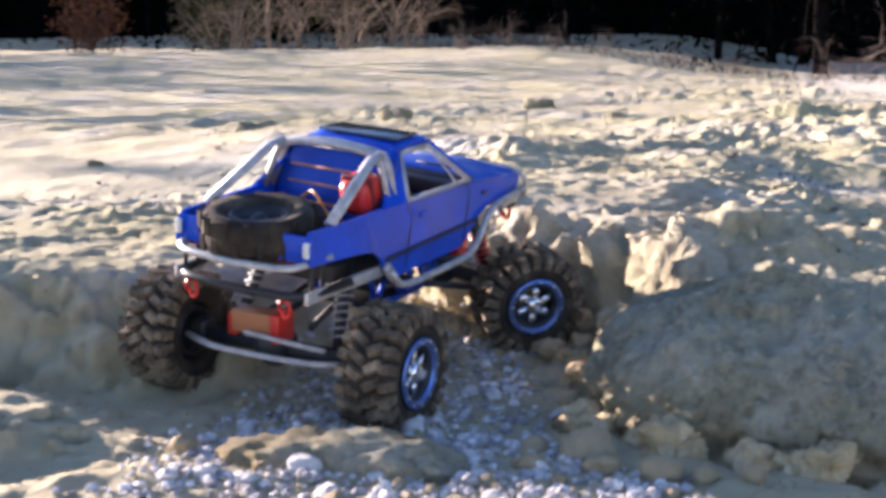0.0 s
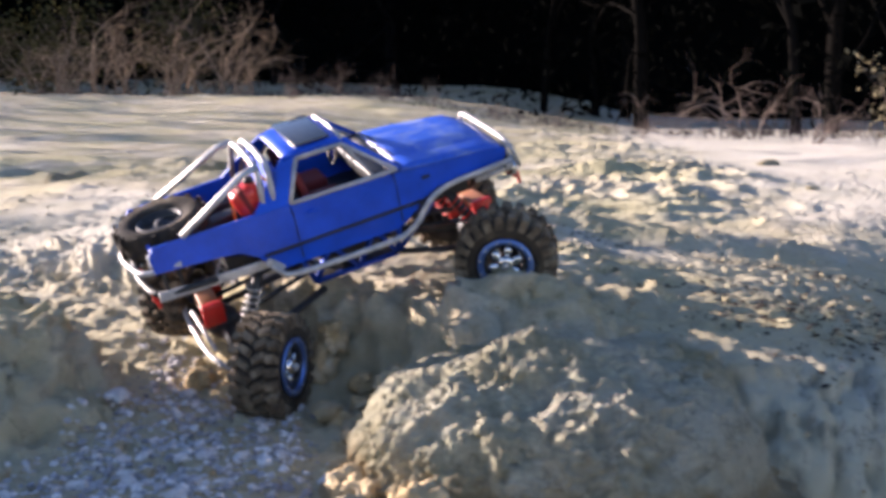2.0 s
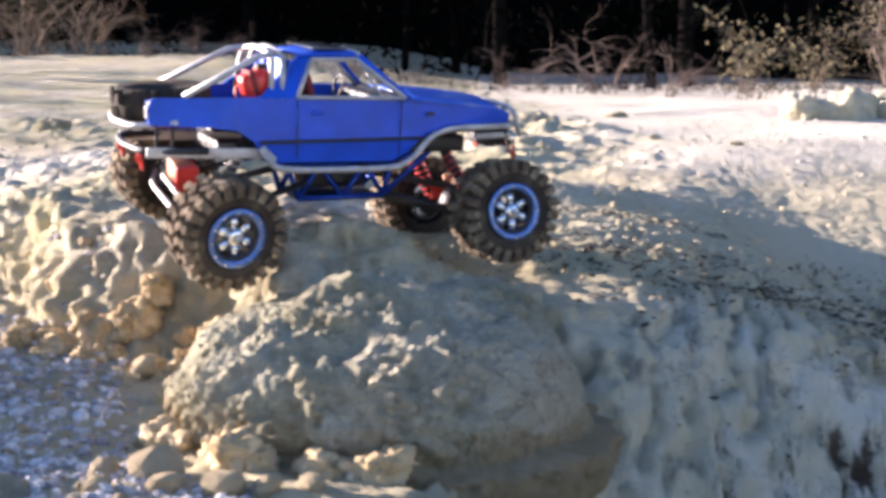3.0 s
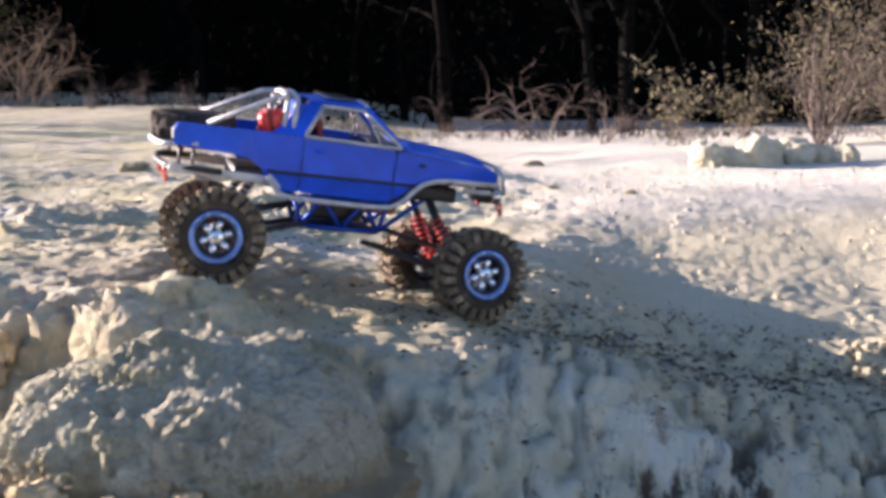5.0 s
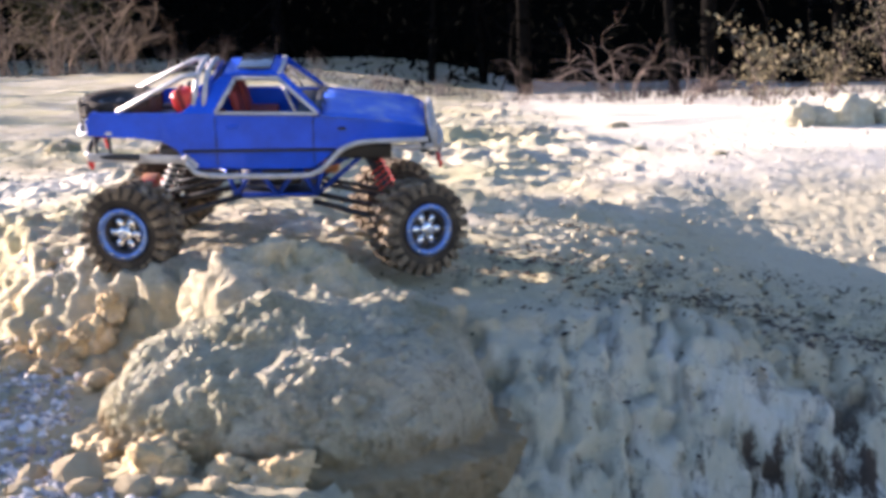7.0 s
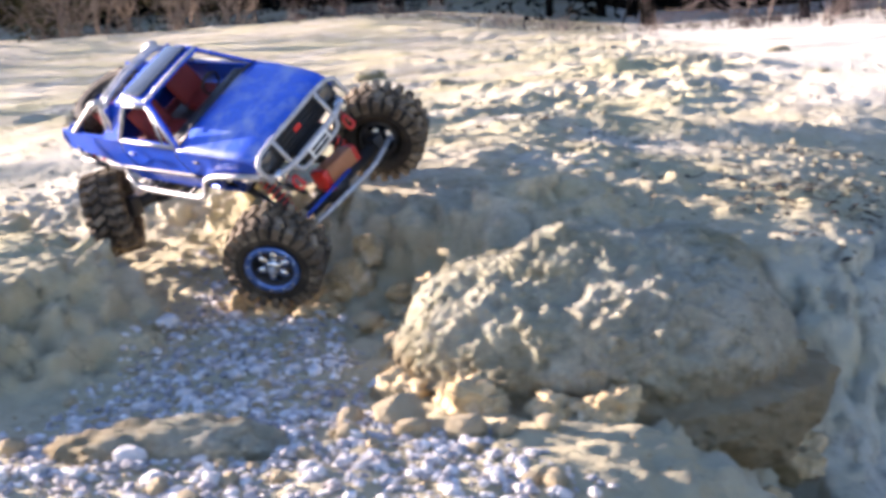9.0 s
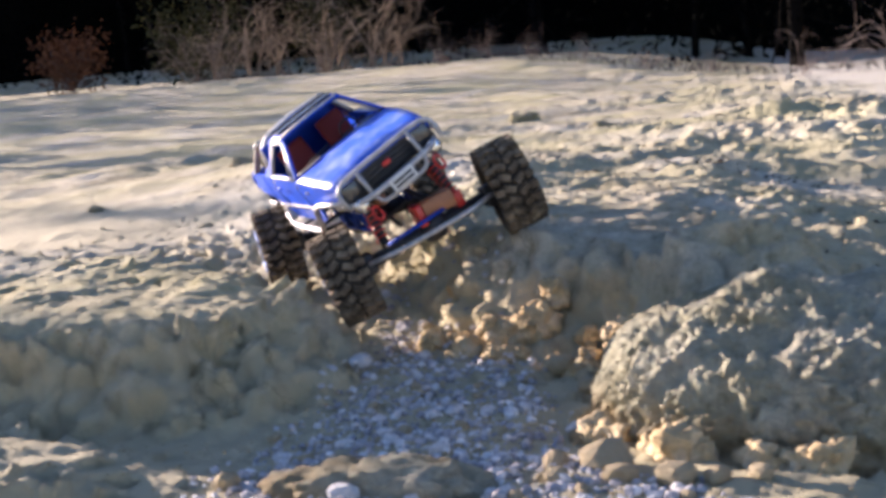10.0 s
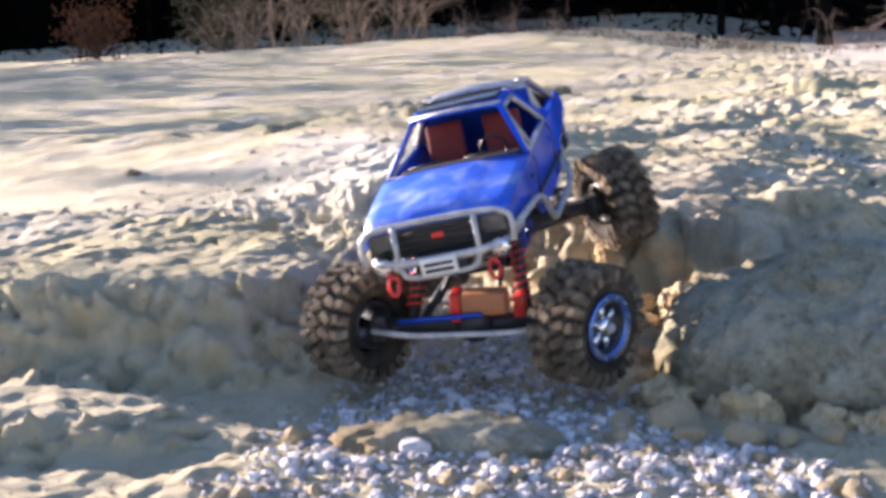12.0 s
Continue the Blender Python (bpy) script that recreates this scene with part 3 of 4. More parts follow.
def truck_shell(truck):
    for s, word in ((-1, "side_panel"), (1, "side_panel")):
        bm = plate_shape(bmesh.new(), SIDE, lambda x, z: s * half_width(x, z), lambda x, z: s * (half_width(x, z) - 0.003))
        panel = part(word, bm, M_BLUE, truck, "glossy blue painted body side", smooth=False)
        # moulding, door joint, handle
        bm = bmesh.new()
        tube(bm, [(x, s * (half_width(x, 0.094) + 0.0005), 0.094 + 0.002 * (x + 0.1)) for x in (-0.112, -0.05, 0.0, 0.05, 0.078)], 0.0022, 6)
        part("rub_strip", bm, M_BLACK, panel, "dark rub strip")
        for x in (-0.070, 0.052):
            bm = tube(bmesh.new(), [(x, s * (half_width(x, z) + 0.0002), z) for z in (0.076, 0.095, 0.115, 0.128, 0.138)], 0.0007, 4)
            part("door_joint", bm, M_BLACK, panel)
        bm = box(bmesh.new(), (0.013, 0.003, 0.005), (-0.048, s * (half_width(-0.048, 0.126) + 0.001), 0.126), bevel=0.001)
        part("door_handle", bm, M_BLUE, panel)
        bm = box(bmesh.new(), (0.010, 0.002, 0.004), (0.088, s * (half_width(0.088, 0.122) + 0.0006), 0.122), bevel=0.0008)
        part("side_marker", bm, M_BLACK, panel)
        # tail lamp
        bm = box(bmesh.new(), (0.004, 0.006, 0.014), (-0.2315, s * 0.068, 0.128), bevel=0.0015)
        part("tail_lamp", bm, M_WHITE, truck, "pale tail lamp")
        # pillars and window frame
        bm = bmesh.new()
        zb, zt = 0.142, 0.181
        def at(x, z):
            return (x, s * (0.0745 - 0.024 * (z - zb) / (zt - zb)), z)
        tube(bm, [at(-0.069, zb), at(-0.046, zt)], 0.0030, 6)
        tube(bm, [at(-0.046, zt), at(0.008, zt)], 0.0030, 6)
        tube(bm, [at(0.008, zt), at(0.058, zb - 0.002)], 0.0030, 6)
        tube(bm, [at(-0.069, zb), at(0.058, zb - 0.002)], 0.0024, 6)
        tube(bm, [at(0.030, zb), at(0.012, 0.176)], 0.0016, 6)
        part("window_frame", bm, M_SILVER, panel, "thin silver window trim")
        bm = plate_shape(bmesh.new(), [(-0.112, 0.1415), (-0.070, 0.1415), (-0.047, 0.183), (-0.060, 0.186), (-0.078, 0.172)],
                         lambda x, z: s * (0.0755 - 0.024 * (z - zb) / (zt - zb)), lambda x, z: s * (0.0715 - 0.024 * (z - zb) / (zt - zb)))
        part("rear_pillar", bm, M_BLUE, truck, smooth=False)
        bm = plate_shape(bmesh.new(), [(-0.060, 0.1865), (-0.047, 0.181), (0.006, 0.181), (0.056, 0.1395), (0.066, 0.1395), (0.014, 0.187), (0.0, 0.190)],
                         lambda x, z: s * (0.0765 - 0.024 * (z - zb) / (zt - zb)), lambda x, z: s * (0.0725 - 0.024 * (z - zb) / (zt - zb)))
        part("front_pillar", bm, M_BLUE, truck, smooth=False)
    # hood with a raised middle
    rows = []
    for i in range(9):
        x = 0.062 + (0.193 - 0.062) * i / 8
        zc = 0.1435 - 0.0135 * (i / 8) ** 1.2 - (0.006 if i == 8 else 0.0)
        row = []
        for j in range(13):
            u = j / 6 - 1
            z = zc - 0.004 * abs(u) ** 3 + (0.003 if abs(u) < 0.42 and 0 < i < 8 else 0.0)
            row.append((x, u * (half_width(x, 0.128) - 0.001), z))
        rows.append(row)
    hood = part("hood", sheet(bmesh.new(), rows, 0.003), M_HOOD, truck, "blue hood with a raised centre and a dusty top paled by painted glare")
    for y in (-0.03, 0.03):
        bm = tube(bmesh.new(), [(0.066, y - 0.02, 0.1475), (0.060, y + 0.018, 0.150)], 0.0012, 5)
        part("wiper", bm, M_BLACK, hood)
    # roof: two blue bows round a pale panel
    rows = []
    for i in range(8):
        x = -0.060 + 0.074 * i / 7
        rows.append([(x, u * (0.0515), 0.188 + 0.0035 * math.sin(math.pi * i / 7) - 0.003 * abs(u) ** 2.5) for u in (-1, -0.8, -0.6, -0.3, 0, 0.3, 0.6, 0.8, 1)])
    roof = part("roof", sheet(bmesh.new(), rows, 0.003), M_BLUE, truck, "blue roof round a dark sunroof panel")
    bm = box(bmesh.new(), (0.042, 0.090, 0.0025), (-0.022, 0, 0.1925), bevel=0.0009)
    part("roof_panel", bm, M_GLASSY, roof, "dark tinted glass roof panel")
    bm = tube(bmesh.new(), [(0.010, -0.05, 0.187), (0.012, 0.0, 0.189), (0.010, 0.05, 0.187)], 0.0028, 6)
    part("windscreen_header", bm, M_SILVER, roof)
    # cowl, nose and grille
    rows = [[(0.050, u * 0.074, 0.139) for u in (-1, -0.5, 0, 0.5, 1)], [(0.064, u * 0.078, 0.1425) for u in (-1, -0.5, 0, 0.5, 1)]]
    part("cowl", sheet(bmesh.new(), rows, 0.004), M_BLACK, truck)
    bm = box(bmesh.new(), (0.004, 0.142, 0.030), (0.190, 0, 0.107), bevel=0.001)
    grille = part("grille", bm, M_BLACK, truck, "black grille with a small red badge")
    bm = bmesh.new()
    for k in range(4):
        box(bm, (0.003, 0.088, 0.0014), (0.1935, 0, 0.098 + 0.006 * k))
    part("grille_bar", bm, M_BLACK, grille)
    part("grille_badge", box(bmesh.new(), (0.003, 0.012, 0.006), (0.1945, 0.0, 0.110), bevel=0.001), M_RED, grille)
    for y in (-0.056, 0.056):
        bm = box(bmesh.new(), (0.004, 0.024, 0.017), (0.194, y, 0.111), bevel=0.0015)
        part("headlamp", bm, M_GLASSY, truck, "square dark headlamp")
    # bed
    part("bed_floor", box(bmesh.new(), (0.150, 0.138, 0.003), (-0.150, 0, 0.112), bevel=0.0005), M_DARKRED, truck, "dark red bed floor")
    part("tailgate", box(bmesh.new(), (0.004, 0.138, 0.024), (-0.226, 0, 0.126), bevel=0.001), M_BLUE, truck)
    bm = box(bmesh.new(), (0.004, 0.128, 0.066), (-0.082, 0, 0.149), (0, 14, 0), bevel=0.001)
    bulk = part("cab_back", bm, M_DARKBLUE, truck, "blue bulkhead behind the cab")
    for z in (0.130, 0.147, 0.163):
        bm = box(bmesh.new(), (0.002, 0.100, 0.0018), (-0.0855 + 0.25 * (z - 0.149), 0, z), (0, 14, 0))
        part("yellow_strip", bm, M_ORANGE, bulk, "thin yellow strip")
    # dashboard, seats
    part("dashboard", box(bmesh.new(), (0.020, 0.13, 0.016), (0.040, 0, 0.132), bevel=0.003), M_BLACK, truck)
    for y in (-0.033, 0.033):
        seat = part("seat", box(bmesh.new(), (0.040, 0.042, 0.012), (-0.020, y, 0.118), bevel=0.004), M_DARKRED, truck, "red bucket seat")
        part("seat_back", box(bmesh.new(), (0.010, 0.042, 0.048), (-0.046, y, 0.142), (0, -14, 0), bevel=0.004), M_DARKRED, seat)
    bm = bmesh.new()
    tube(bm, [(0.018 + 0.004 * math.sin(2 * math.pi * k / 16), 0.033 + 0.014 * math.cos(2 * math.pi * k / 16), 0.143 + 0.013 * math.sin(2 * math.pi * k / 16)) for k in range(16)], 0.0016, 6, closed=True)
    part("steering_wheel", bm, M_BLACK, truck)
    part("interior_floor", box(bmesh.new(), (0.230, 0.136, 0.003), (0.045, 0, 0.100), bevel=0.0005), M_BLACK, truck)


def truck_cage(truck):
    """Roll hoops, stays, sliders and bumpers in silver."""
    for x in (-0.080, -0.092):
        bm = tube(bmesh.new(), rounded([(x - 0.006, -0.070, 0.140), (x, -0.056, 0.186), (x, 0.0, 0.191), (x, 0.056, 0.186), (x - 0.006, 0.070, 0.140)]), 0.0036, 8)
        part("roll_hoop", bm, M_SILVER, truck, "silver tube roll hoop")
    for s in (-1, 1):
        bm = tube(bmesh.new(), [(-0.092, s * 0.054, 0.187), (-0.110, s * 0.056, 0.184), (-0.192, s * 0.066, 0.143)], 0.0062, 8, 0.55)
        part("hoop_stay", bm, M_SILVER, truck, "flat silver stay running down to the bed")
        # slider along the sill and over the front arch
        y = s * 0.086
        bm = tube(bmesh.new(), rounded([(-0.108, y * 0.95, 0.082), (-0.094, y, 0.064), (0.044, y, 0.062), (0.064, y, 0.072), (0.088, y, 0.098), (0.112, y * 0.98, 0.106),
                                        (0.196, y * 0.90, 0.106)], 5), 0.0036, 8)
        part("side_slider", bm, M_SILVER, truck, "silver tube slider bent over the front arch")
        for x in (-0.06, 0.02):
            bm = tube(bmesh.new(), [(x, s * 0.030, 0.058), (x, y, 0.064)], 0.0025, 6)
            part("slider_bracket", bm, M_BLACK, truck)
        # rear frame rail
        bm = box(bmesh.new(), (0.135, 0.004, 0.011), (-0.166, s * 0.070, 0.083), (0, 2, 0), bevel=0.001)
        rail = part("rear_rail", bm, M_SILVER, truck, "flat silver rear frame rail")
        for x in (-0.205, -0.222):
            bm = tube(bmesh.new(), [(x, s * 0.068, 0.086), (x, s * 0.068, 0.118)], 0.0020, 6)
            part("body_post", bm, M_BLACK, rail)
        part("sill_corner", box(bmesh.new(), (0.022, 0.006, 0.010), (-0.104, s * 0.078, 0.080), (0, 45, 0), bevel=0.002), M_SILVER, truck)
        # shackles
        for x, z in ((-0.238, 0.074), (0.208, 0.072)):
            bm = tube(bmesh.new(), [(x + 0.0005 * k, s * 0.050 + 0.005 * math.cos(a), z + 0.009 * math.sin(a)) for k, a in
                                    ((k, 2 * math.pi * k / 12) for k in range(12))], 0.0021, 6, closed=True)
            part("shackle", bm, M_RED, truck, "small red tow shackle")
    bm = tube(bmesh.new(), rounded([(-0.168, -0.074, 0.086), (-0.236, -0.066, 0.086), (-0.244, 0.0, 0.086), (-0.236, 0.066, 0.086), (-0.168, 0.074, 0.086)]), 0.0042, 8)
    part("rear_bumper", bm, M_BLACK, truck, "black tube rear bumper")
    bm = tube(bmesh.new(), rounded([(-0.200, -0.073, 0.117), (-0.244, -0.060, 0.112), (-0.254, 0.0, 0.112), (-0.244, 0.060, 0.112), (-0.200, 0.073, 0.117)]), 0.0034, 8)
    part("tyre_carrier", bm, M_SILVER, truck, "bent silver tube round the spare")
    bm = tube(bmesh.new(), rounded([(0.150, -0.072, 0.094), (0.203, -0.066, 0.094), (0.212, -0.038, 0.092), (0.212, 0.038, 0.092), (0.203, 0.066, 0.094), (0.150, 0.072, 0.094)]), 0.0040, 8)
    bar = part("front_bumper", bm, M_SILVER, truck, "silver tube front bumper with brush guard")
    bm = bmesh.new()
    tube(bm, rounded([(0.206, -0.074, 0.094), (0.200, -0.075, 0.118), (0.198, -0.060, 0.127), (0.200, 0.060, 0.127), (0.200, 0.075, 0.118), (0.206, 0.074, 0.094)]), 0.0030, 8)
    for y in (-0.040, 0.040):
        tube(bm, [(0.211, y, 0.086), (0.201, y, 0.127)], 0.0028, 8)
    tube(bm, rounded([(0.211, -0.040, 0.090), (0.211, -0.034, 0.076), (0.211, 0.034, 0.076), (0.211, 0.040, 0.090)]), 0.0028, 8)
    part("brush_guard", bm, M_SILVER, bar)
    pl = part("number_plate", box(bmesh.new(), (0.002, 0.036, 0.017), (0.216, 0, 0.086), bevel=0.0008), M_WHITE, bar, "white plate with two dark bars")
    bm = bmesh.new()
    for z in (0.0825, 0.0885):
        box(bm, (0.001, 0.028, 0.003), (0.2175, 0, z))
    part("plate_bar", bm, M_BLACK, pl)
    part("winch", box(bmesh.new(), (0.022, 0.052, 0.020), (0.198, 0, 0.084), bevel=0.003), M_BLACK, truck)
    for y in (-0.058, 0.058):
        bm = lathe(bmesh.new(), [(0.010, 0.196), (0.010, 0.204), (0.008, 0.207), (0.002, 0.2075)], 16, (0, y, 0.089), "x", False)
        part("driving_lamp", bm, M_CHROME, bar, "round silver driving lamp")
    # spare tyre lying in the bed
    bm = lathe(bmesh.new(), [(0.027, -0.012), (0.046, -0.018), (0.051, -0.010), (0.052, 0.0), (0.051, 0.010), (0.046, 0.018), (0.027, 0.012)], 36, (0, 0, 0), "z")
    spare = part("spare_tyre", bm, M_RUBBER, truck, "dusty spare tyre lying on the tail")
    spare.matrix_parent_inverse = Matrix()
    spare.matrix_basis = pose(-0.201, 0.002, 0.1315, 0, -3, 0)
    bm = lathe(bmesh.new(), [(0.028, -0.012), (0.028, 0.012), (0.024, 0.013), (0.023, -0.011)], 28, (0, 0, 0), "z")
    part("spare_rim", bm, M_BLACK, spare)
    bm = lathe(bmesh.new(), [(0.024, -0.006), (0.022, 0.004), (0.010, 0.006), (0.004, 0.012), (0.001, 0.012)], 20, (0, 0, 0), "z", False)
    part("spare_centre", bm, M_BLACK, spare)
    bm = bmesh.new()
    for k in range(30):
        m = pose(0, 0, 0, 0, 0, 12 * k) @ pose(0.052, 0, 0.009 * (1 if k % 2 else -1), 0, 0, 20) @ Matrix.Diagonal((0.003, 0.006, 0.016, 1))
        bmesh.ops.create_cube(bm, size=1.0, matrix=m)
    part("spare_tread", bm, M_RUBBER, spare, smooth=False)
    # red jug behind the cab
    bm = bmesh.new()
    box(bm, (0.034, 0.030, 0.034), (-0.108, -0.046, 0.152), (0, -18, 0), 0.009)
    jug = part("fuel_jug", bm, M_RED, truck, "rounded red fuel jug")
    part("jug_cap", lathe(bmesh.new(), [(0.006, 0.0), (0.006, 0.006), (0.003, 0.008)], 12, (-0.102, -0.046, 0.169), "z", False), M_BLACK, jug)
    part("jug_strap", box(bmesh.new(), (0.006, 0.032, 0.036), (-0.112, -0.046, 0.152), (0, -18, 0), 0.002), M_DARKRED, jug)
    bm = tube(bmesh.new(), rounded([(-0.125, -0.03, 0.118), (-0.118, 0.0, 0.150), (-0.100, 0.02, 0.140), (-0.10, 0.045, 0.118)]), 0.0015, 6)
    part("wire", bm, M_ORANGE, truck)
    for y in (-0.01, 0.03):
        part("battery", box(bmesh.new(), (0.050, 0.022, 0.016), (-0.135, y, 0.122), (0, 0, 8), 0.002), M_BLACK, truck)


def truck_chassis(truck):
    for s in (-1, 1):
        y = s * 0.034
        for a, b in (((-0.066, 0.060), (0.060, 0.060)), ((-0.054, 0.022), (0.050, 0.022)), ((-0.066, 0.060), (-0.054, 0.022)), ((0.060, 0.060), (0.050, 0.022)),
                     ((-0.054, 0.022), (-0.028, 0.060)), ((-0.028, 0.060), (0.0, 0.022)), ((0.0, 0.022), (0.028, 0.060)), ((0.028, 0.060), (0.050, 0.022)),
                     ((0.060, 0.060), (0.120, 0.082)), ((-0.066, 0.060), (-0.140, 0.086)), ((0.050, 0.022), (0.120, 0.082))):
            bm = tube(bmesh.new(), [(a[0], y, a[1]), (b[0], y, b[1])], 0.0034, 6)
            part("chassis_strut", bm, M_DARKBLUE, truck, "blue strut of the chassis truss")
    part("skid_plate", box(bmesh.new(), (0.100, 0.066, 0.006), (-0.002, 0, 0.0205), bevel=0.002), M_BLACK, truck)
    part("gearbox", box(bmesh.new(), (0.070, 0.046, 0.034), (-0.005, 0, 0.048), bevel=0.005), M_BLACK, truck)
    part("motor", lathe(bmesh.new(), [(0.017, -0.022), (0.018, -0.026), (0.018, 0.020), (0.015, 0.024), (0.004, 0.025)], 20, (0.055, 0, 0.060), "x", False), M_COPPER, truck)
    part("underbody", box(bmesh.new(), (0.300, 0.090, 0.020), (0.0, 0, 0.082), bevel=0.004), M_BLACK, truck)


def axle(truck, front):
    a = new("front_axle" if front else "rear_axle")
    a.parent = truck
    d = 1 if front else -1
    bm = tube(bmesh.new(), [(0, -TRACK / 2 + 0.026, 0), (0, TRACK / 2 - 0.026, 0)], 0.0085, 12)
    part("axle_tube", bm, M_BLACK, a)
    bm = bmesh.new()
    bmesh.ops.create_uvsphere(bm, u_segments=18, v_segments=12, radius=0.021, matrix=pose(0, 0.006, 0.002))
    part("differential", bm, M_BLACK, a)
    for s in (-1, 1):
        part("knuckle", box(bmesh.new(), (0.020, 0.016, 0.028), (0, s * (TRACK / 2 - 0.030), 0), bevel=0.003), M_BLACK, a)
    bm = tube(bmesh.new(), rounded([(d * 0.020, -TRACK / 2 + 0.026, 0.004), (d * 0.034, -0.05, 0.002), (d * 0.036, 0.05, 0.002), (d * 0.020, TRACK / 2 - 0.026, 0.004)]), 0.0031, 8)
    part("tie_rod", bm, M_SILVER, a, "silver steering tie rod")
    bm = tube(bmesh.new(), [(d * 0.026, -0.065, 0.014), (d * 0.030, 0.02, 0.020)], 0.0026, 6)
    part("drag_link", bm, M_DARKBLUE if front else M_SILVER, a)
    part("servo", box(bmesh.new(), (0.022, 0.044, 0.022), (d * 0.010, 0.020, 0.026), bevel=0.002), M_COPPER, a, "orange-brown steering servo")
    part("servo_mount", box(bmesh.new(), (0.026, 0.010, 0.028), (d * 0.010, -0.008, 0.024), bevel=0.002), M_RED, a)
    part("upper_mount", box(bmesh.new(), (0.020, 0.012, 0.022), (-d * 0.004, 0.052, 0.016), bevel=0.002), M_RED, a, "red link mount")
    for s in (-1, 1):
        bm = tube(bmesh.new(), [(-d * 0.004, s * 0.056, -0.008), (-d * 0.120, s * 0.034, 0.022)], 0.0050, 8, 0.8)
        part("lower_link", bm, M_BLACK, a)
        bm = tube(bmesh.new(), [(-d * 0.004, s * 0.030, 0.022), (-d * 0.110, s * 0.022, 0.044)], 0.0030, 8)
        part("upper_link", bm, M_BLACK, a)
        top = Vector((-d * 0.052, s * 0.044, 0.092))
        foot = Vector((-d * 0.006, s * 0.058, 0.004))
        bm = tube(bmesh.new(), [foot, top], 0.0058, 10)
        shock = part("shock_absorber", bm, M_BLACK, a, "coil-over shock absorber")
        u = (top - foot).normalized()
        e1 = u.cross(Vector((1, 0, 0))).normalized()
        e2 = u.cross(e1)
        L = (top - foot).length
        bm = tube(bmesh.new(), [foot + u * L * (0.1 + 0.6 * k / 70) + 0.0085 * (math.cos(k * 0.7) * e1 + math.sin(k * 0.7) * e2) for k in range(71)], 0.0011, 5)
        part("spring", bm, M_RED if front else M_SILVER, shock)
    return a


def build_truck():
    truck = tagged(new("rc_truck"), "blue radio-controlled pickup truck with silver cage and big muddy tyres", "model truck")
    truck_shell(truck)
    truck_cage(truck)
    truck_chassis(truck)
    moving = {"front_axle": axle(truck, True), "rear_axle": axle(truck, False)}
    for key, s in (("FR", -1), ("FL", 1), ("RR", -1), ("RL", 1)):
        moving[key] = wheel(truck, s)
    return truck, moving


truck, truck_moving = build_truck()


# ---- stones and gravel ----
def pebble_shape(seed, subdiv, flat=0.7):
    bm = bmesh.new()
    bmesh.ops.create_icosphere(bm, subdivisions=subdiv, radius=1.0)
    v = np.array([w.co for w in bm.verts])
    v = v * (1 + 0.28 * fbm(v, 1.1, 2, seed) + (0.10 * fbm(v, 3.3, 2, seed + 3) if subdiv > 2 else 0.0))[:, None]
    v[:, 2] *= flat
    f = [[q.index for q in face.verts] for face in bm.faces]
    bm.free()
    return v, np.array(f)


def in_gully(x, y):
    """How thickly the gravel lies, 0 to 1."""
    left = np.interp(y, [0.5, 1.0, 1.2, 1.4, 1.6, 1.8, 1.95], [-0.50, -0.47, -0.48, -0.48, -0.52, -0.62, -0.75])
    right = np.interp(y, [0.5, 1.0, 1.12, 1.2, 1.4, 1.5, 1.65, 1.95], [0.15, 0.06, -0.06, -0.18, -0.24, -0.28, -0.36, -0.55])
    d = np.minimum(x - left, right - x)
    return np.clip(d / 0.07 + 0.3, 0, 1) * np.clip((1.85 - y) / 0.3, 0, 1)


def scatter(name, count, area, keep, size, material, label, category, seed, flat=0.7, subdiv=1, sink=0.3):
    """Many small pieces in one mesh, each with its own shape, turn and size."""
    rng = np.random.RandomState(seed)
    shapes = [pebble_shape(seed + k, subdiv, flat) for k in range(6)]
    verts, faces, n = [], [], 0
    x0, x1, y0, y1 = area
    xs, ys = rng.uniform(x0, x1, count), rng.uniform(y0, y1, count)
    ok = rng.uniform(0, 1, count) < keep(xs, ys)
    xs, ys = xs[ok], ys[ok]
    zs = ground_height(xs, ys)
    for x, y, z in zip(xs, ys, zs):
        v, f = shapes[rng.randint(6)]
        s = size[0] * (size[1] / size[0]) ** (rng.uniform() ** 2.2)
        m = np.array(Euler((rng.uniform(-0.5, 0.5), rng.uniform(-0.5, 0.5), rng.uniform(0, 6.3))).to_matrix())
        w = (v * s * rng.uniform(0.75, 1.25, 3)) @ m.T + (x, y, z + s * flat * (1 - 2 * sink))
        verts.append(w)
        faces.append(f + n)
        n += len(v)
    me = bpy.data.meshes.new(name)
    me.from_pydata(np.concatenate(verts).tolist(), [], np.concatenate(faces).tolist())
    me.update()
    me.materials.append(material)
    return tagged(new(name, me), label, category, kind="stuff")


def island_tint(m, spread):
    """Lets the loose pieces of one mesh differ in brightness."""
    t = m.node_tree
    b = t.nodes["Principled BSDF"]
    src = b.inputs["Base Color"].links[0].from_socket
    geo = t.nodes.new("ShaderNodeNewGeometry")
    r = ramp(t, geo.outputs["Random Per Island"], [(0.0, (1 - spread, 1 - spread, 1 - spread * 0.9)), (1.0, (1 + spread * 0.5,) * 3)])
    t.links.new(mix(t, 1.0, src, r.outputs[0], "MULTIPLY"), b.inputs["Base Color"])


island_tint(M_PEBBLE, 0.5)
island_tint(M_LITTER, 0.6)

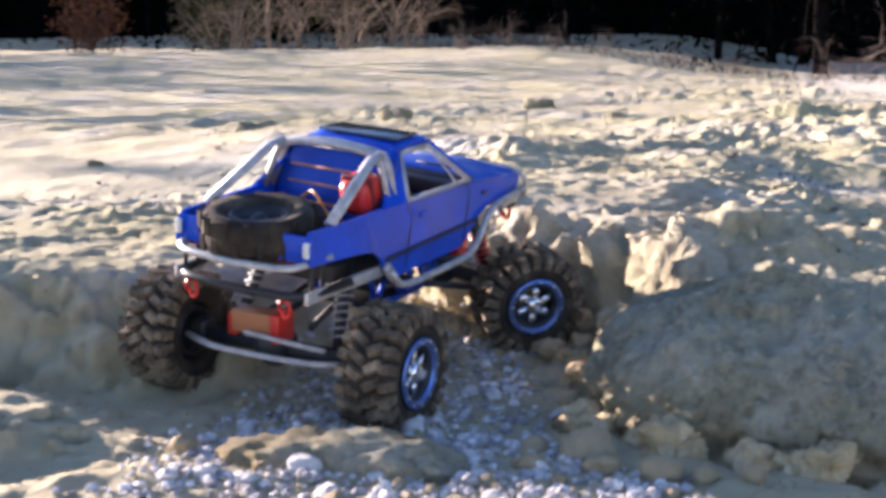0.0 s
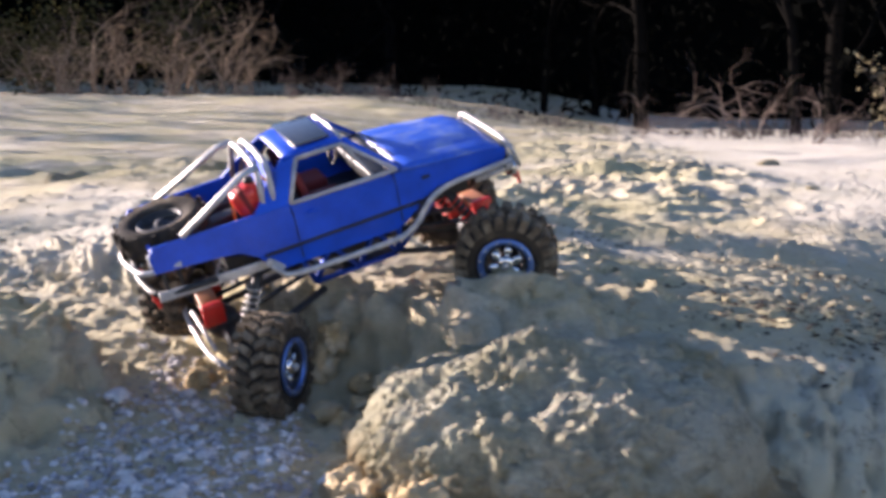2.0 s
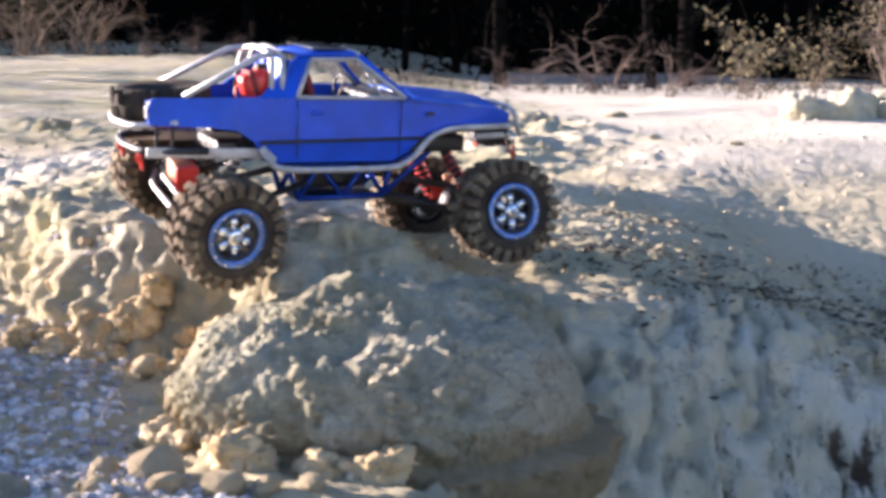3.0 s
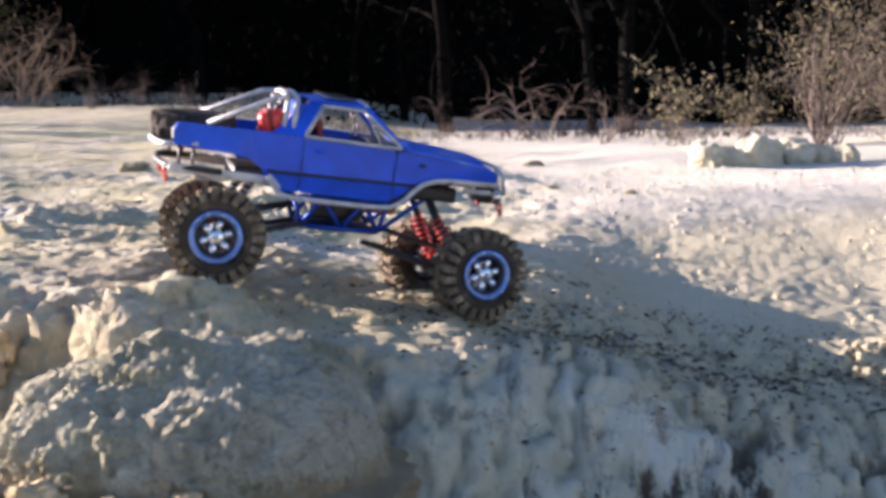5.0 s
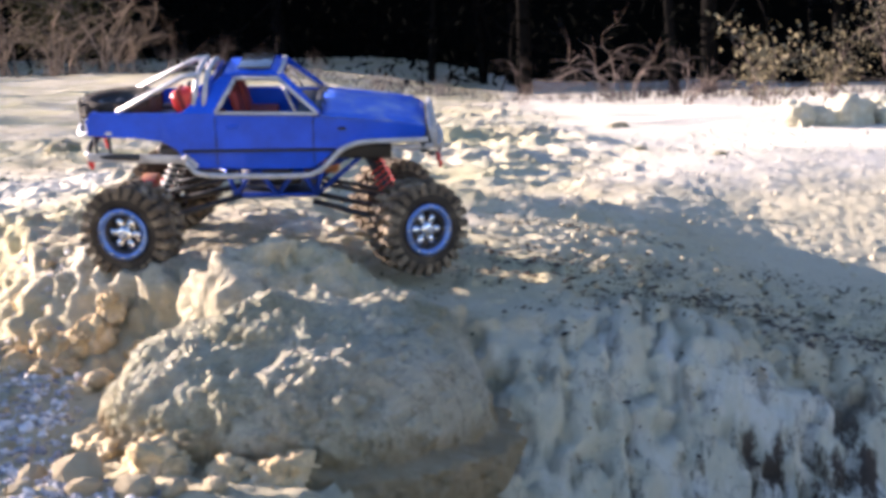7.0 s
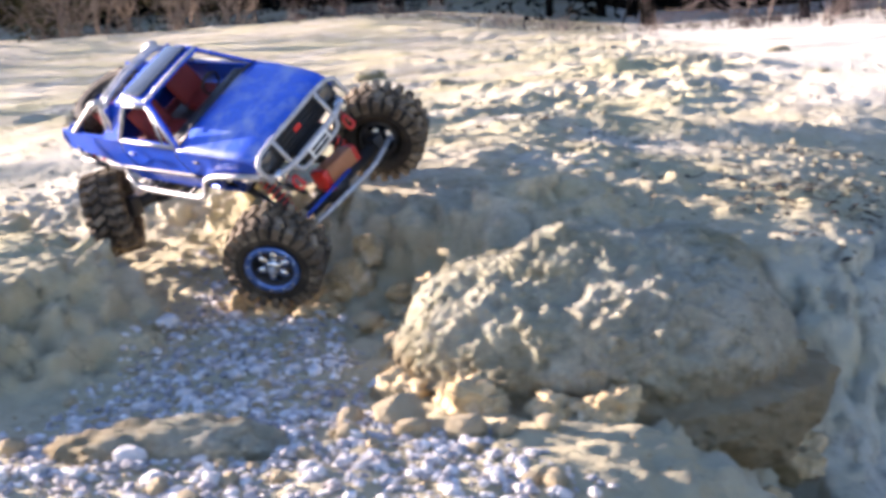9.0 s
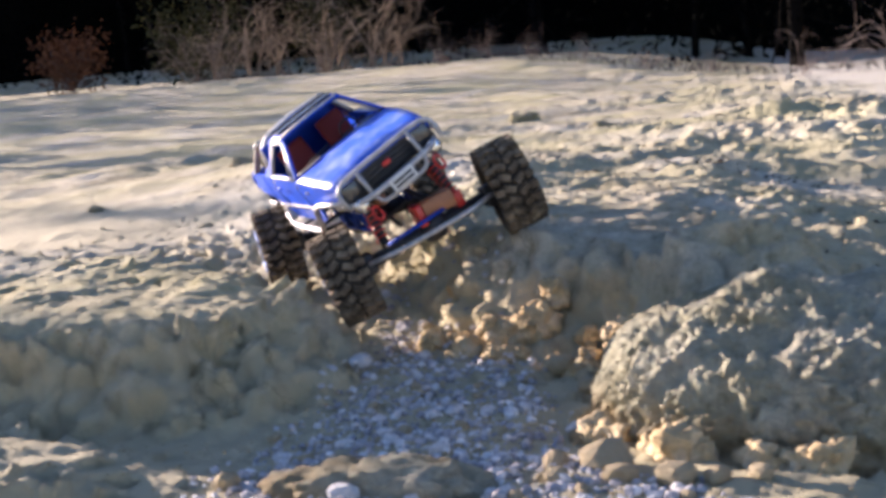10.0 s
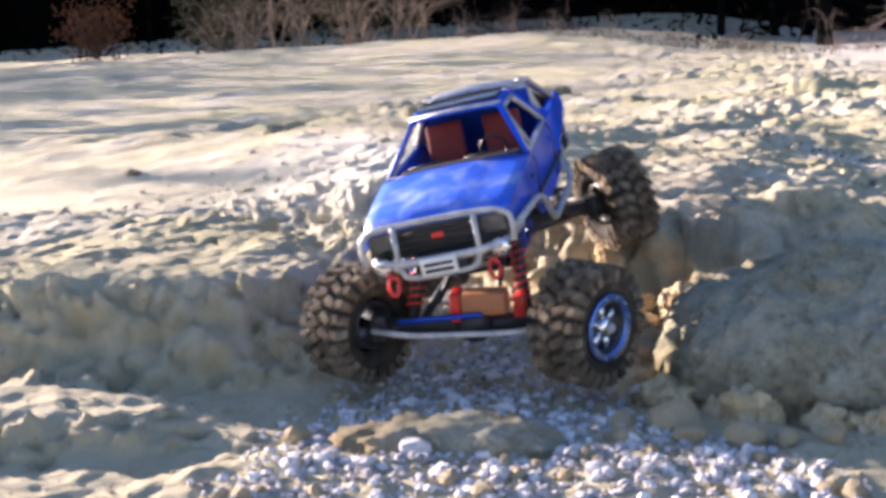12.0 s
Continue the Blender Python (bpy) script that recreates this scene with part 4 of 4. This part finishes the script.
scatter("gravel", 24000, (-0.80, 0.30, 0.70, 1.90), in_gully, (0.0018, 0.0068), M_PEBBLE, "white and grey gravel covering the gully floor", "gravel", 3)
scatter("fine_grit", 7000, (-1.0, 0.6, 0.9, 1.9), lambda x, y: 0.25 + 0.5 * in_gully(x, y), (0.0012, 0.0035), M_STONE, "fine ochre grit strewn over the clay", "grit", 9)
scatter("field_grit", 3500, (-1.7, 2.2, 1.9, 5.0), lambda x, y: np.clip(1.2 - 0.12 * (y - 1.8), 0.3, 1), (0.003, 0.009), M_CLAY, "crumbled sand clods strewn over the flat", "sand clods", 13, sink=0.4)
def litter_cover(x, y):
    """Dead leaves: thick on the slope down to the right, standing in for its shade too, thin along a line on the flat.
    """
    gaps = 0.3 + 0.7 * (np.sin(17 * x + 9 * y) + np.sin(31 * x - 23 * y) > -0.2)
    # dark bits here also deepen the slope's mottled shade
    slope = np.exp(-((y - 1.86 - 0.15 * x) / 0.20) ** 2) * np.clip((x - 0.02) / 0.2, 0, 1)
    line = np.exp(-((y - 2.42 + 0.12 * x) / 0.06) ** 2) * (x > -0.45)
    return np.clip(0.9 * slope + 0.6 * line, 0, 1) * gaps


scatter("leaf_litter", 36000, (-0.5, 1.6, 1.5, 2.8), litter_cover, (0.0015, 0.0060), M_LITTER, "dark dead leaves and twig bits, also standing in for shade on the slope", "leaf litter", 17, flat=0.25, sink=0.2)


def stones():
    rng = np.random.RandomState(21)
    meshes = []
    for k in range(8):
        v, f = pebble_shape(60 + k, 2, 0.72)
        for tag, mat in (("white", M_PEBBLE), ("ochre", M_STONE)):
            me = bpy.data.meshes.new("stone")
            me.from_pydata(v.tolist(), [], f.tolist())
            me.update()
            for p in me.polygons:
                p.use_smooth = False
            me.materials.append(mat)
            meshes.append((tag, me))
    done = 0
    while done < 110:
        x, y = rng.uniform(-0.75, 0.2), rng.uniform(0.85, 1.85)
        if rng.uniform() > float(in_gully(np.array([x]), np.array([y]))[0]):
            continue
        s = 0.0055 * (2.0 ** rng.uniform())
        tag, me = meshes[rng.randint(16)]
        ob = new("stone", me)
        ob.matrix_world = pose(x, y, ground_z(x, y) + 0.25 * s, rng.uniform(-20, 20), rng.uniform(-20, 20), rng.uniform(0, 360)) @ Matrix.Diagonal((s, s * rng.uniform(0.7, 1.1), s, 1))
        tagged(ob, "white quartz stone lying in the gravel" if tag == "white" else "ochre sandstone pebble lying in the gravel", "stone", "stones in the gully")
        done += 1
    # the stones that stand out
    for x, y, s, tag in ((-0.175, 1.155, 0.018, 1), (-0.128, 1.150, 0.030, 1), (-0.110, 1.120, 0.020, 1), (-0.062, 1.115, 0.019, 1), (-0.03, 1.115, 0.014, 1), (0.005, 1.12, 0.012, 1),
                         (-0.455, 1.075, 0.016, 1), (-0.479, 1.459, 0.017, 0), (-0.33, 1.045, 0.016, 0), (-0.22, 1.47, 0.014, 1), (-0.19, 1.30, 0.012, 0),
                         (-0.25, 1.49, 0.022, 1), (-0.205, 1.43, 0.020, 1), (-0.40, 1.215, 0.013, 0), (-0.36, 1.235, 0.012, 0), (-0.55, 1.52, 0.018, 1)):
        me = meshes[2 * rng.randint(8) + tag][1]
        ob = new("stone", me)
        ob.matrix_world = pose(x, y, ground_z(x, y) + 0.3 * s, 0, 0, rng.uniform(0, 360)) @ Matrix.Diagonal((0.85 * s, s * 0.7, 0.8 * s, 1))
        tagged(ob, "rounded ochre sandstone beside the boulder" if tag else "pale quartz stone on the gravel", "stone", "stones in the gully")


stones()


def clay_chunks():
    """Broken lumps at the foot of the shelf's edge."""
    rng = np.random.RandomState(51)
    for k in range(22):
        x = -0.44 + 0.31 * k / 21 + rng.uniform(-0.015, 0.015)
        y = float(edge_line(x)) + rng.uniform(-0.10, 0.02)
        s = 0.012 * 2.6 ** rng.uniform()
        ob = rough_rock("clay_chunk", (x, y, ground_z(x, y) + 0.2 * s), (s, 0.8 * s, 0.75 * s), M_CHUNK, 200 + k, 5, 0.8, rng.uniform(0, 360), 0.8)
        tagged(ob, "crumbly ochre clay chunk broken from the bank", "clay chunk", "chunks below the bank")
    # rubble along the foot of the boulder
    for k in range(16):
        a = radians(196 + 150 * k / 15 + rng.uniform(-4, 4))
        x, y = 0.010 + 0.205 * math.cos(a), 1.375 + 0.200 * math.sin(a)
        s = 0.011 * 2.3 ** rng.uniform()
        ob = rough_rock("clay_chunk", (x, y, ground_z(x, y) + 0.25 * s), (s * 1.2, 0.8 * s, 0.8 * s), M_CHUNK, 300 + k, 4, 0.8, rng.uniform(0, 360), 0.8)
        tagged(ob, "crumbly ochre clay chunk at the foot of the boulder", "clay chunk", "chunks round the boulder")


clay_chunks()


def clods():
    """Lumps of caked sand on the flat behind."""
    rng = np.random.RandomState(33)
    base = [rough_rock("sand_clod", (0, 0, -50), (1, 0.8, 0.7), M_CLAY, 70 + k, 4, 0.6, 0, 1.0) for k in range(5)]
    # the same lumps again in the colour that carries sunlight
    pale = [rough_rock("sand_clod", (0, 0, -50), (1, 0.8, 0.7), M_LITCLOD, 70 + k, 4, 0.6, 0, 1.0) for k in range(5)]
    spots = [(-1.905, 3.985, 0.07), (-0.851, 4.621, 0.05), (-1.51, 4.216, 0.07), (-1.345, 5.4, 0.07), (0.30, 5.2, 0.05)]
    spots += [(0.95 + 0.08 * k + rng.uniform(-0.02, 0.02), 5.0 + 0.03 * k + rng.uniform(-0.06, 0.06), 0.72 * s) for k, s in enumerate((0.115, 0.09, 0.14, 0.105, 0.12, 0.09, 0.07, 0.085))]
    spots += [(rng.uniform(-2.5, 1.0), rng.uniform(2.3, 5.0), 0.014 * 2.2 ** rng.uniform()) for _ in range(9)]
    for i, (x, y, s) in enumerate(spots):
        ob = new("sand_clod", (pale if 5 <= i < 13 else base)[i % 5].data)
        ob.matrix_world = pose(x, y, ground_z(x, y) + (0.3 if 5 <= i < 13 else 0.02) * s, 0, 0, rng.uniform(0, 360)) @ Matrix.Diagonal((s, s, s * (1.0 if 5 <= i < 13 else 0.55), 1))
        tagged(ob, "lump of caked pale sand on the flat", "clod", "sand clods on the flat")
    for b in base + pale:
        bpy.data.objects.remove(b)


clods()


# ---- brush and wood ----
def branch(verts, faces, rng, at, way, length, radius, depth, droop, tips):
    """A crooked tapering limb and its forks."""
    steps = 5 if depth else 4
    p, d, ring0 = np.array(at, float), np.array(way, float), None
    segs = 5 if radius > 0.012 else 3
    for i in range(steps + 1):
        r = radius * (1 - 0.75 * i / steps)
        u = np.cross(d, (0.3, 0.1, 0.95))
        u /= np.linalg.norm(u) + 1e-9
        w = np.cross(d, u)
        start = len(verts)
        for k in range(segs):
            a = 2 * math.pi * k / segs
            verts.append(tuple(p + r * (math.cos(a) * u + math.sin(a) * w)))
        if ring0 is not None:
            for k in range(segs):
                faces.append((ring0 + k, ring0 + (k + 1) % segs, start + (k + 1) % segs, start + k))
        ring0 = start
        if depth and i > 0:
            for _ in range(1 if i < steps else 2):
                if rng.uniform() < 0.8:
                    q = d + rng.normal(0, 0.65, 3)
                    q[2] += 0.15
                    branch(verts, faces, rng, p, q / np.linalg.norm(q), length * rng.uniform(0.4, 0.7), radius * 0.55 * (1 - 0.4 * i / steps), depth - 1, droop, tips)
        if i < steps:
            p = p + d * length / steps
            d = d + rng.normal(0, 0.22, 3)
            d[2] -= droop * (i + 1) / steps
            d /= np.linalg.norm(d)
    if not depth:
        tips.append((tuple(p), tuple(d)))


def leaves(name, tips, rng, size, spread, per, material, parent):
    verts, faces = [], []
    for p, d in tips:
        for _ in range(per):
            c = np.array(p) + rng.normal(0, spread, 3)
            u, v = rng.normal(0, 1, 3), rng.normal(0, 1, 3)
            u *= size * rng.uniform(0.6, 1.3) / np.linalg.norm(u)
            v -= u * (u @ v) / (u @ u)
            v *= 0.5 * size / np.linalg.norm(v)
            k = len(verts)
            verts += [tuple(c - u), tuple(c - 0.2 * u + v), tuple(c + u), tuple(c - 0.2 * u - v)]
            faces.append((k, k + 1, k + 2, k + 3))
    ob = mesh_object(name, verts, faces, material, False)
    ob.parent = parent
    return ob


def shrub(name, at, height, seed, stems, droop, label, leaf=None, lean=(0, 0), depth=2, thick=0.016, wood_of=None):
    rng = np.random.RandomState(seed)
    height *= 0.62
    top = new(name)
    top.location = (at[0], at[1], ground_z(*at) - 0.02)
    tagged(top, label, "shrub", "shrubs before the wood")
    verts, faces, tips = [], [], []
    for _ in range(stems):
        a = rng.uniform(0, 6.28)
        o = rng.uniform(0.1, 0.6)
        d = np.array([math.cos(a) * o + lean[0], math.sin(a) * o + lean[1], 1.0])
        branch(verts, faces, rng, (rng.uniform(-0.12, 0.12) * height, rng.uniform(-0.12, 0.12) * height, 0), d / np.linalg.norm(d), height * rng.uniform(0.6, 1.0), thick * height * rng.uniform(0.6, 1.0), depth, droop, tips)
    ob = mesh_object("branch_mass", verts, faces, wood_of or M_BARK)
    ob.parent = top
    tagged(ob, kind="stuff")
    if leaf:
        tagged(leaves("leaves", tips, rng, leaf[1], leaf[2], leaf[3], leaf[0], top), kind="stuff")
    return top


DEAD = "bare dead shrub with pale crooked branches"
shrub("dead_shrub", (0.30, 10.6), 1.15, 1, 6, 0.32, DEAD, lean=(-0.5, 0.0))
shrub("dead_shrub", (0.72, 10.0), 0.80, 2, 6, 0.45, "bare drooping shrub with pale arched branches", lean=(0.5, 0.0))
shrub("dead_shrub", (-0.55, 10.9), 0.60, 4, 5, 0.35, DEAD)
shrub("dead_shrub", (1.30, 9.6), 0.40, 5, 6, 0.5, DEAD)
shrub("green_shrub", (1.12, 8.6), 0.62, 6, 4, 0.1, "thin shrub with sparse brown leaves", (M_DRYLEAF, 0.020, 0.045, 5))
shrub("dry_shrub", (1.62, 8.9), 0.55, 7, 5, 0.15, "thin dry shrub with a few brown leaves", (M_DRYLEAF, 0.016, 0.03, 4))
shrub("dry_shrub", (2.18, 8.9), 1.15, 8, 16, 0.0, "dense dry shrub with grey-yellow twigs", (M_DRYLEAF, 0.013, 0.06, 7))
shrub("dry_shrub", (2.75, 9.2), 1.35, 9, 16, 0.0, "dense dry shrub with grey-yellow twigs", (M_DRYLEAF, 0.013, 0.06, 7))
for n, (x, y, h) in enumerate(((-6.5, 16.8, 1.1), (-6.0, 16.2, 0.9), (-7.2, 17.0, 1.2), (-7.8, 16.6, 1.1), (-8.5, 17.0, 1.2), (-9.2, 17.6, 1.2), (-6.9, 16.0, 0.7), (-8.1, 15.6, 0.6), (-9.9, 17.8, 0.9))):
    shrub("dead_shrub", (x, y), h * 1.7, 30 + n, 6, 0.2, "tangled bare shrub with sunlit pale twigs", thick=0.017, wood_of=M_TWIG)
for n, (x, y, h) in enumerate(((-5.2, 15.6, 0.7), (-4.4, 15.2, 0.6), (-3.7, 14.6, 0.55), (-3.0, 14.0, 0.45), (-4.8, 14.6, 0.4), (-2.2, 13.4, 0.45), (-1.5, 12.6, 0.4))):
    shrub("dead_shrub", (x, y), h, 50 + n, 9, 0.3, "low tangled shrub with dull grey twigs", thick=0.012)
# unseen bushes added beyond the view to shade the left of the field
for n, (x, y, h) in enumerate(((-15.0, 7.6, 3.2), (-15.6, 9.2, 3.0), (-16.4, 10.8, 3.3), (-17.2, 12.6, 3.1), (-18.0, 14.4, 3.3), (-18.8, 16.4, 3.1), (-19.4, 18.4, 3.4), (-20.2, 20.4, 3.4))):
    shrub("shade_thicket", (x, y), h * 1.25, 80 + n, 9, 0.05, "dense dark shrub added out of view to shade the field", (M_SHADELEAF, 0.10, 0.22, 6), thick=0.012)
shrub("rust_shrub", (-11.3, 16.8), 1.1, 60, 9, 0.05, "low shrub with rust-red leaves", (M_RUSTLEAF, 0.035, 0.08, 8))
shrub("green_shrub", (-10.4, 19.2), 2.0, 61, 7, 0.05, "young tree with yellow-green leaves", (M_LEAF, 0.05, 0.16, 10))
shrub("green_shrub", (-8.6, 20.0), 2.4, 62, 7, 0.05, "young tree with yellow-green leaves", (M_LEAF, 0.05, 0.16, 8))


def wood():
    """The dark wood behind: stems, undergrowth and a closed mass of leaves, their shade put into the colours."""
    rng = np.random.RandomState(77)
    line = lambda x: np.interp(x, [-30, -8, -3, 0, 4, 20], [23, 19.5, 15.5, 12.4, 11.0, 9.5])
    group = "trees of the wood"
    protos = []
    for k in range(5):
        verts, faces, tips = [], [], []
        branch(verts, faces, rng, (0, 0, -0.1), (rng.uniform(-0.08, 0.08), 0, 1), 6.0, rng.uniform(0.05, 0.11), 2, 0.0, tips)
        t = new("wood_tree")
        tagged(t, "bare dark tree standing in the shaded wood", "tree", group)
        a = mesh_object("trunk", verts, faces, M_SHADETRUNK)
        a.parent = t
        b = leaves("crown", tips, rng, 0.14, 0.5, 7, M_SHADELEAF, t)
        tagged(b, kind="stuff")
        protos.append(t)
    for i in range(30):
        x = rng.uniform(-17, 9)
        y = float(line(x)) + rng.uniform(2.2, 7.5)
        m = pose(x, y, ground_z(x, y), 0, 0, rng.uniform(0, 360))
        if i < 5:
            protos[i].matrix_basis = m
        else:
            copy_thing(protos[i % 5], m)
    verts, faces = [], []
    for i in range(17000):
        x = rng.uniform(-19, 11)
        y = float(line(x)) + 1.3 + 5.6 * rng.uniform() ** 1.1
        depth = (y - float(line(x))) / 6.5
        z = float(rng.uniform(0, 1) ** (1.4 - depth)) * (0.7 + 5.5 * depth)
        c = np.array([x, y, 0.3 + z])
        u, v = rng.normal(0, 1, 3), rng.normal(0, 1, 3)
        s = rng.uniform(0.03, 0.09) * (0.6 + depth)
        u *= s / np.linalg.norm(u)
        v *= 0.6 * s / np.linalg.norm(v)
        k = len(verts)
        verts += [tuple(c - u), tuple(c + v), tuple(c + u), tuple(c - v)]
        faces.append((k, k + 1, k + 2, k + 3))
    tagged(mesh_object("undergrowth", verts, faces, M_SHADELEAF, False), "dense dark undergrowth filling the shaded wood", "undergrowth", kind="stuff")
    # dry twigs standing along the wood's edge
    verts, faces = [], []
    bx = rng.uniform(-11, 7, 3200)
    by = line(bx) + rng.uniform(-1.3, 0.9, 3200)
    for x, y, z in zip(bx, by, ground_height(bx, by)):
        h = rng.uniform(0.08, 0.42) * (0.6 + 0.4 * math.sin(1.7 * x) * math.sin(0.6 * x + 1))
        p, d = np.array([x, y, z - 0.01]), np.array([rng.normal(0, 0.5), rng.normal(0, 0.5), 1.0])
        r0 = rng.uniform(0.003, 0.007)
        for k in range(5):
            r = r0 * (1 - 0.2 * k)
            n0 = len(verts)
            for a in (0.0, 2.1, 4.2):
                verts.append((p[0] + r * math.cos(a), p[1] + r * math.sin(a), p[2]))
            if k:
                for a in range(3):
                    faces.append((n0 - 3 + a, n0 - 3 + (a + 1) % 3, n0 + (a + 1) % 3, n0 + a))
            d = d / np.linalg.norm(d) + np.array([rng.normal(0, 0.3), rng.normal(0, 0.3), -0.18 * k])
            p = p + d * h / 4
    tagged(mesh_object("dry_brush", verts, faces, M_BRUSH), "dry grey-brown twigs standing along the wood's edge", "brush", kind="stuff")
    # the far side of the wood: a sheet with shade put into its colour
    xs = np.linspace(-45, 40, 171)
    zs = np.linspace(-0.5, 11, 24)
    gx, gz = np.meshgrid(xs, zs)
    p = np.stack([gx.ravel(), 0 * gx.ravel(), gz.ravel()], 1)
    yy = np.interp(gx.ravel(), [-45, -19, -3, 12, 40], [32, 29, 23, 17, 4]) + 0.9 * fbm(p, 0.7, 3, 90)
    p[:, 1] = yy
    p[:, 2] += 1.2 * fbm(p, 0.4, 3, 95) * (p[:, 2] > 8)
    k = np.arange(p.shape[0]).reshape(gx.shape)
    f = np.stack([k[:-1, :-1], k[:-1, 1:], k[1:, 1:], k[1:, :-1]], -1).reshape(-1, 4)
    tagged(mesh_object("backdrop", p.tolist(), f.tolist(), M_SHADELEAF), "near-black sheet standing in for the wood's shaded depth", "wood", kind="structure")


wood()


# ---- motion ----
# seconds, place, turn (z, y, x), front axle heave and roll, rear axle heave and roll, steering of both axles
TRUCK = [
    (0, (-0.4192, 1.4014, 0.0714), (81.53, -5.23, 6.97), 0.0045, 4.75, 0.0072, -2.74, -43.2, 0.5),
    (0.5, (-0.3854, 1.4573, 0.0867), (75.94, -4.97, 9.40), -0.0014, -1.96, 0.0078, -1.54, -36.0, 17.9),
    (1, (-0.3690, 1.4742, 0.1267), (68.06, -15.07, 15.12), 0.0001, -3.67, 0.0040, -1.46, -38.1, 37.0),
    (1.5, (-0.3092, 1.5318, 0.1298), (54.49, -18.70, 7.96), -0.0000, -0.67, 0.0166, 3.12, -33.0, 48.0),
    (2, (-0.2733, 1.6681, 0.1502), (31.94, -17.48, 14.55), -0.0006, -4.82, -0.0056, 7.13, -27.7, 49.6),
    (2.5, (-0.1872, 1.6903, 0.1606), (30.76, -9.70, 20.35), 0.0034, -12.19, 0.0048, 9.58, 7.5, 48.5),
    (3, (-0.0927, 1.6899, 0.1665), (31.52, 0.19, 5.57), -0.0021, -7.70, 0.0231, 7.15, -0.5, 8.9),
    (3.5, (0.0035, 1.7785, 0.1784), (31.14, 4.99, 9.21), -0.0138, -9.54, 0.0064, -5.40, -24.3, -5.1),
    (5.5, (0.0798, 1.8582, 0.1825), (20.40, 7.83, 5.6), -0.0236, -6.70, -0.0015, -6.10, 17.7, -12.4),
    (6, (0.0782, 1.8593, 0.1826), (21.50, 7.19, 6.0), -0.0271, -6.90, -0.0005, -6.80, 18.7, -15.8),
    (6.5, (-0.0040, 1.8250, 0.1906), (17.78, 4.80, 10.12), -0.0204, -8.57, -0.0038, -5.67, 29.1, -13.9),
    (8.3, (-0.3634, 1.7449, 0.1726), (-20.03, -2.98, 25.56), -0.0027, -9.67, 0.0000, 0.00, 34.3, -20.0),
    (8.5, (-0.3962, 1.7195, 0.1609), (-23.72, 4.26, 37.65), -0.0026, -8.25, 0.0016, -8.00, 29.7, -35.7),
    (9, (-0.4636, 1.7129, 0.1616), (-33.31, 2.80, 37.94), 0.0007, -6.35, -0.0149, -21.59, 32.5, -38.3),
    (9.5, (-0.5504, 1.7595, 0.1597), (-47.26, -2.26, 36.85), -0.0041, -5.96, 0.0072, -19.66, 39.4, -20.4),
    (10, (-0.5465, 1.7509, 0.1575), (-50.30, -1.53, 32.56), 0.0031, -10.44, -0.0050, -21.09, -13.6, -10.0),
    (10.5, (-0.5376, 1.7326, 0.1549), (-50.36, 0.46, 31.21), 0.0051, -9.11, -0.0024, -15.61, -21.0, 1.1),
    (11, (-0.4889, 1.6452, 0.1219), (-54.04, 6.69, 19.92), 0.0042, -12.38, 0.0099, -5.09, -14.7, 15.2),
    (11.5, (-0.4165, 1.5301, 0.1202), (-63.63, 14.74, 13.79), 0.0032, -7.32, 0.0145, 5.42, -36.7, 7.5),
    (12, (-0.3639, 1.4162, 0.1013), (-83.04, 10.03, 8.94), 0.0067, -7.24, 0.0031, 1.79, -30.5, 33.4),
]


def motions():
    walk(truck, [(t, Matrix.LocRotScale(Vector(p), Euler([radians(a) for a in (q[2], q[1], q[0])]), None)) for t, p, q, *_ in TRUCK])
    ts = [r[0] for r in TRUCK]
    steps = [round(0.1 * k, 1) for k in range(121)]

    def track(pick):
        return np.interp(steps, ts, [pick(r) for r in TRUCK])
    fh, fr, rh, rr, st, sr = (track(lambda r, i=i: r[3 + i]) for i in range(6))
    x, y, yaw = track(lambda r: r[1][0]), track(lambda r: r[1][1]), np.radians(track(lambda r: r[2][0]))
    gone = np.concatenate([[0], np.cumsum(np.diff(x) * np.cos(yaw[1:]) + np.diff(y) * np.sin(yaw[1:]))])
    spin = np.degrees(gone / RADIUS)
    rows = {k: [] for k in truck_moving}
    for i, t in enumerate(steps):
        for key, sx, h, roll in (("front_axle", 1, fh, fr), ("rear_axle", -1, rh, rr)):
            rows[key].append((t, pose(sx * BASE / 2, 0, h[i], roll[i], 0, 0)))
        for key, sx, sy in (("FR", 1, -1), ("FL", 1, 1), ("RR", -1, -1), ("RL", -1, 1)):
            h, roll = (fh, fr) if sx > 0 else (rh, rr)
            m = pose(sx * BASE / 2, 0, h[i], roll[i], 0, 0) @ pose(0, sy * (TRACK / 2 - 0.03), 0, 0, 0, st[i] if sx > 0 else sr[i])
            m = m @ pose(0, sy * 0.03, 0, 0, spin[i], 0) @ pose(0, 0, 0, 0, 0, 180 if sy < 0 else 0)
            rows[key].append((t, m))
    for key, ob in truck_moving.items():
        walk(ob, rows[key])


motions()
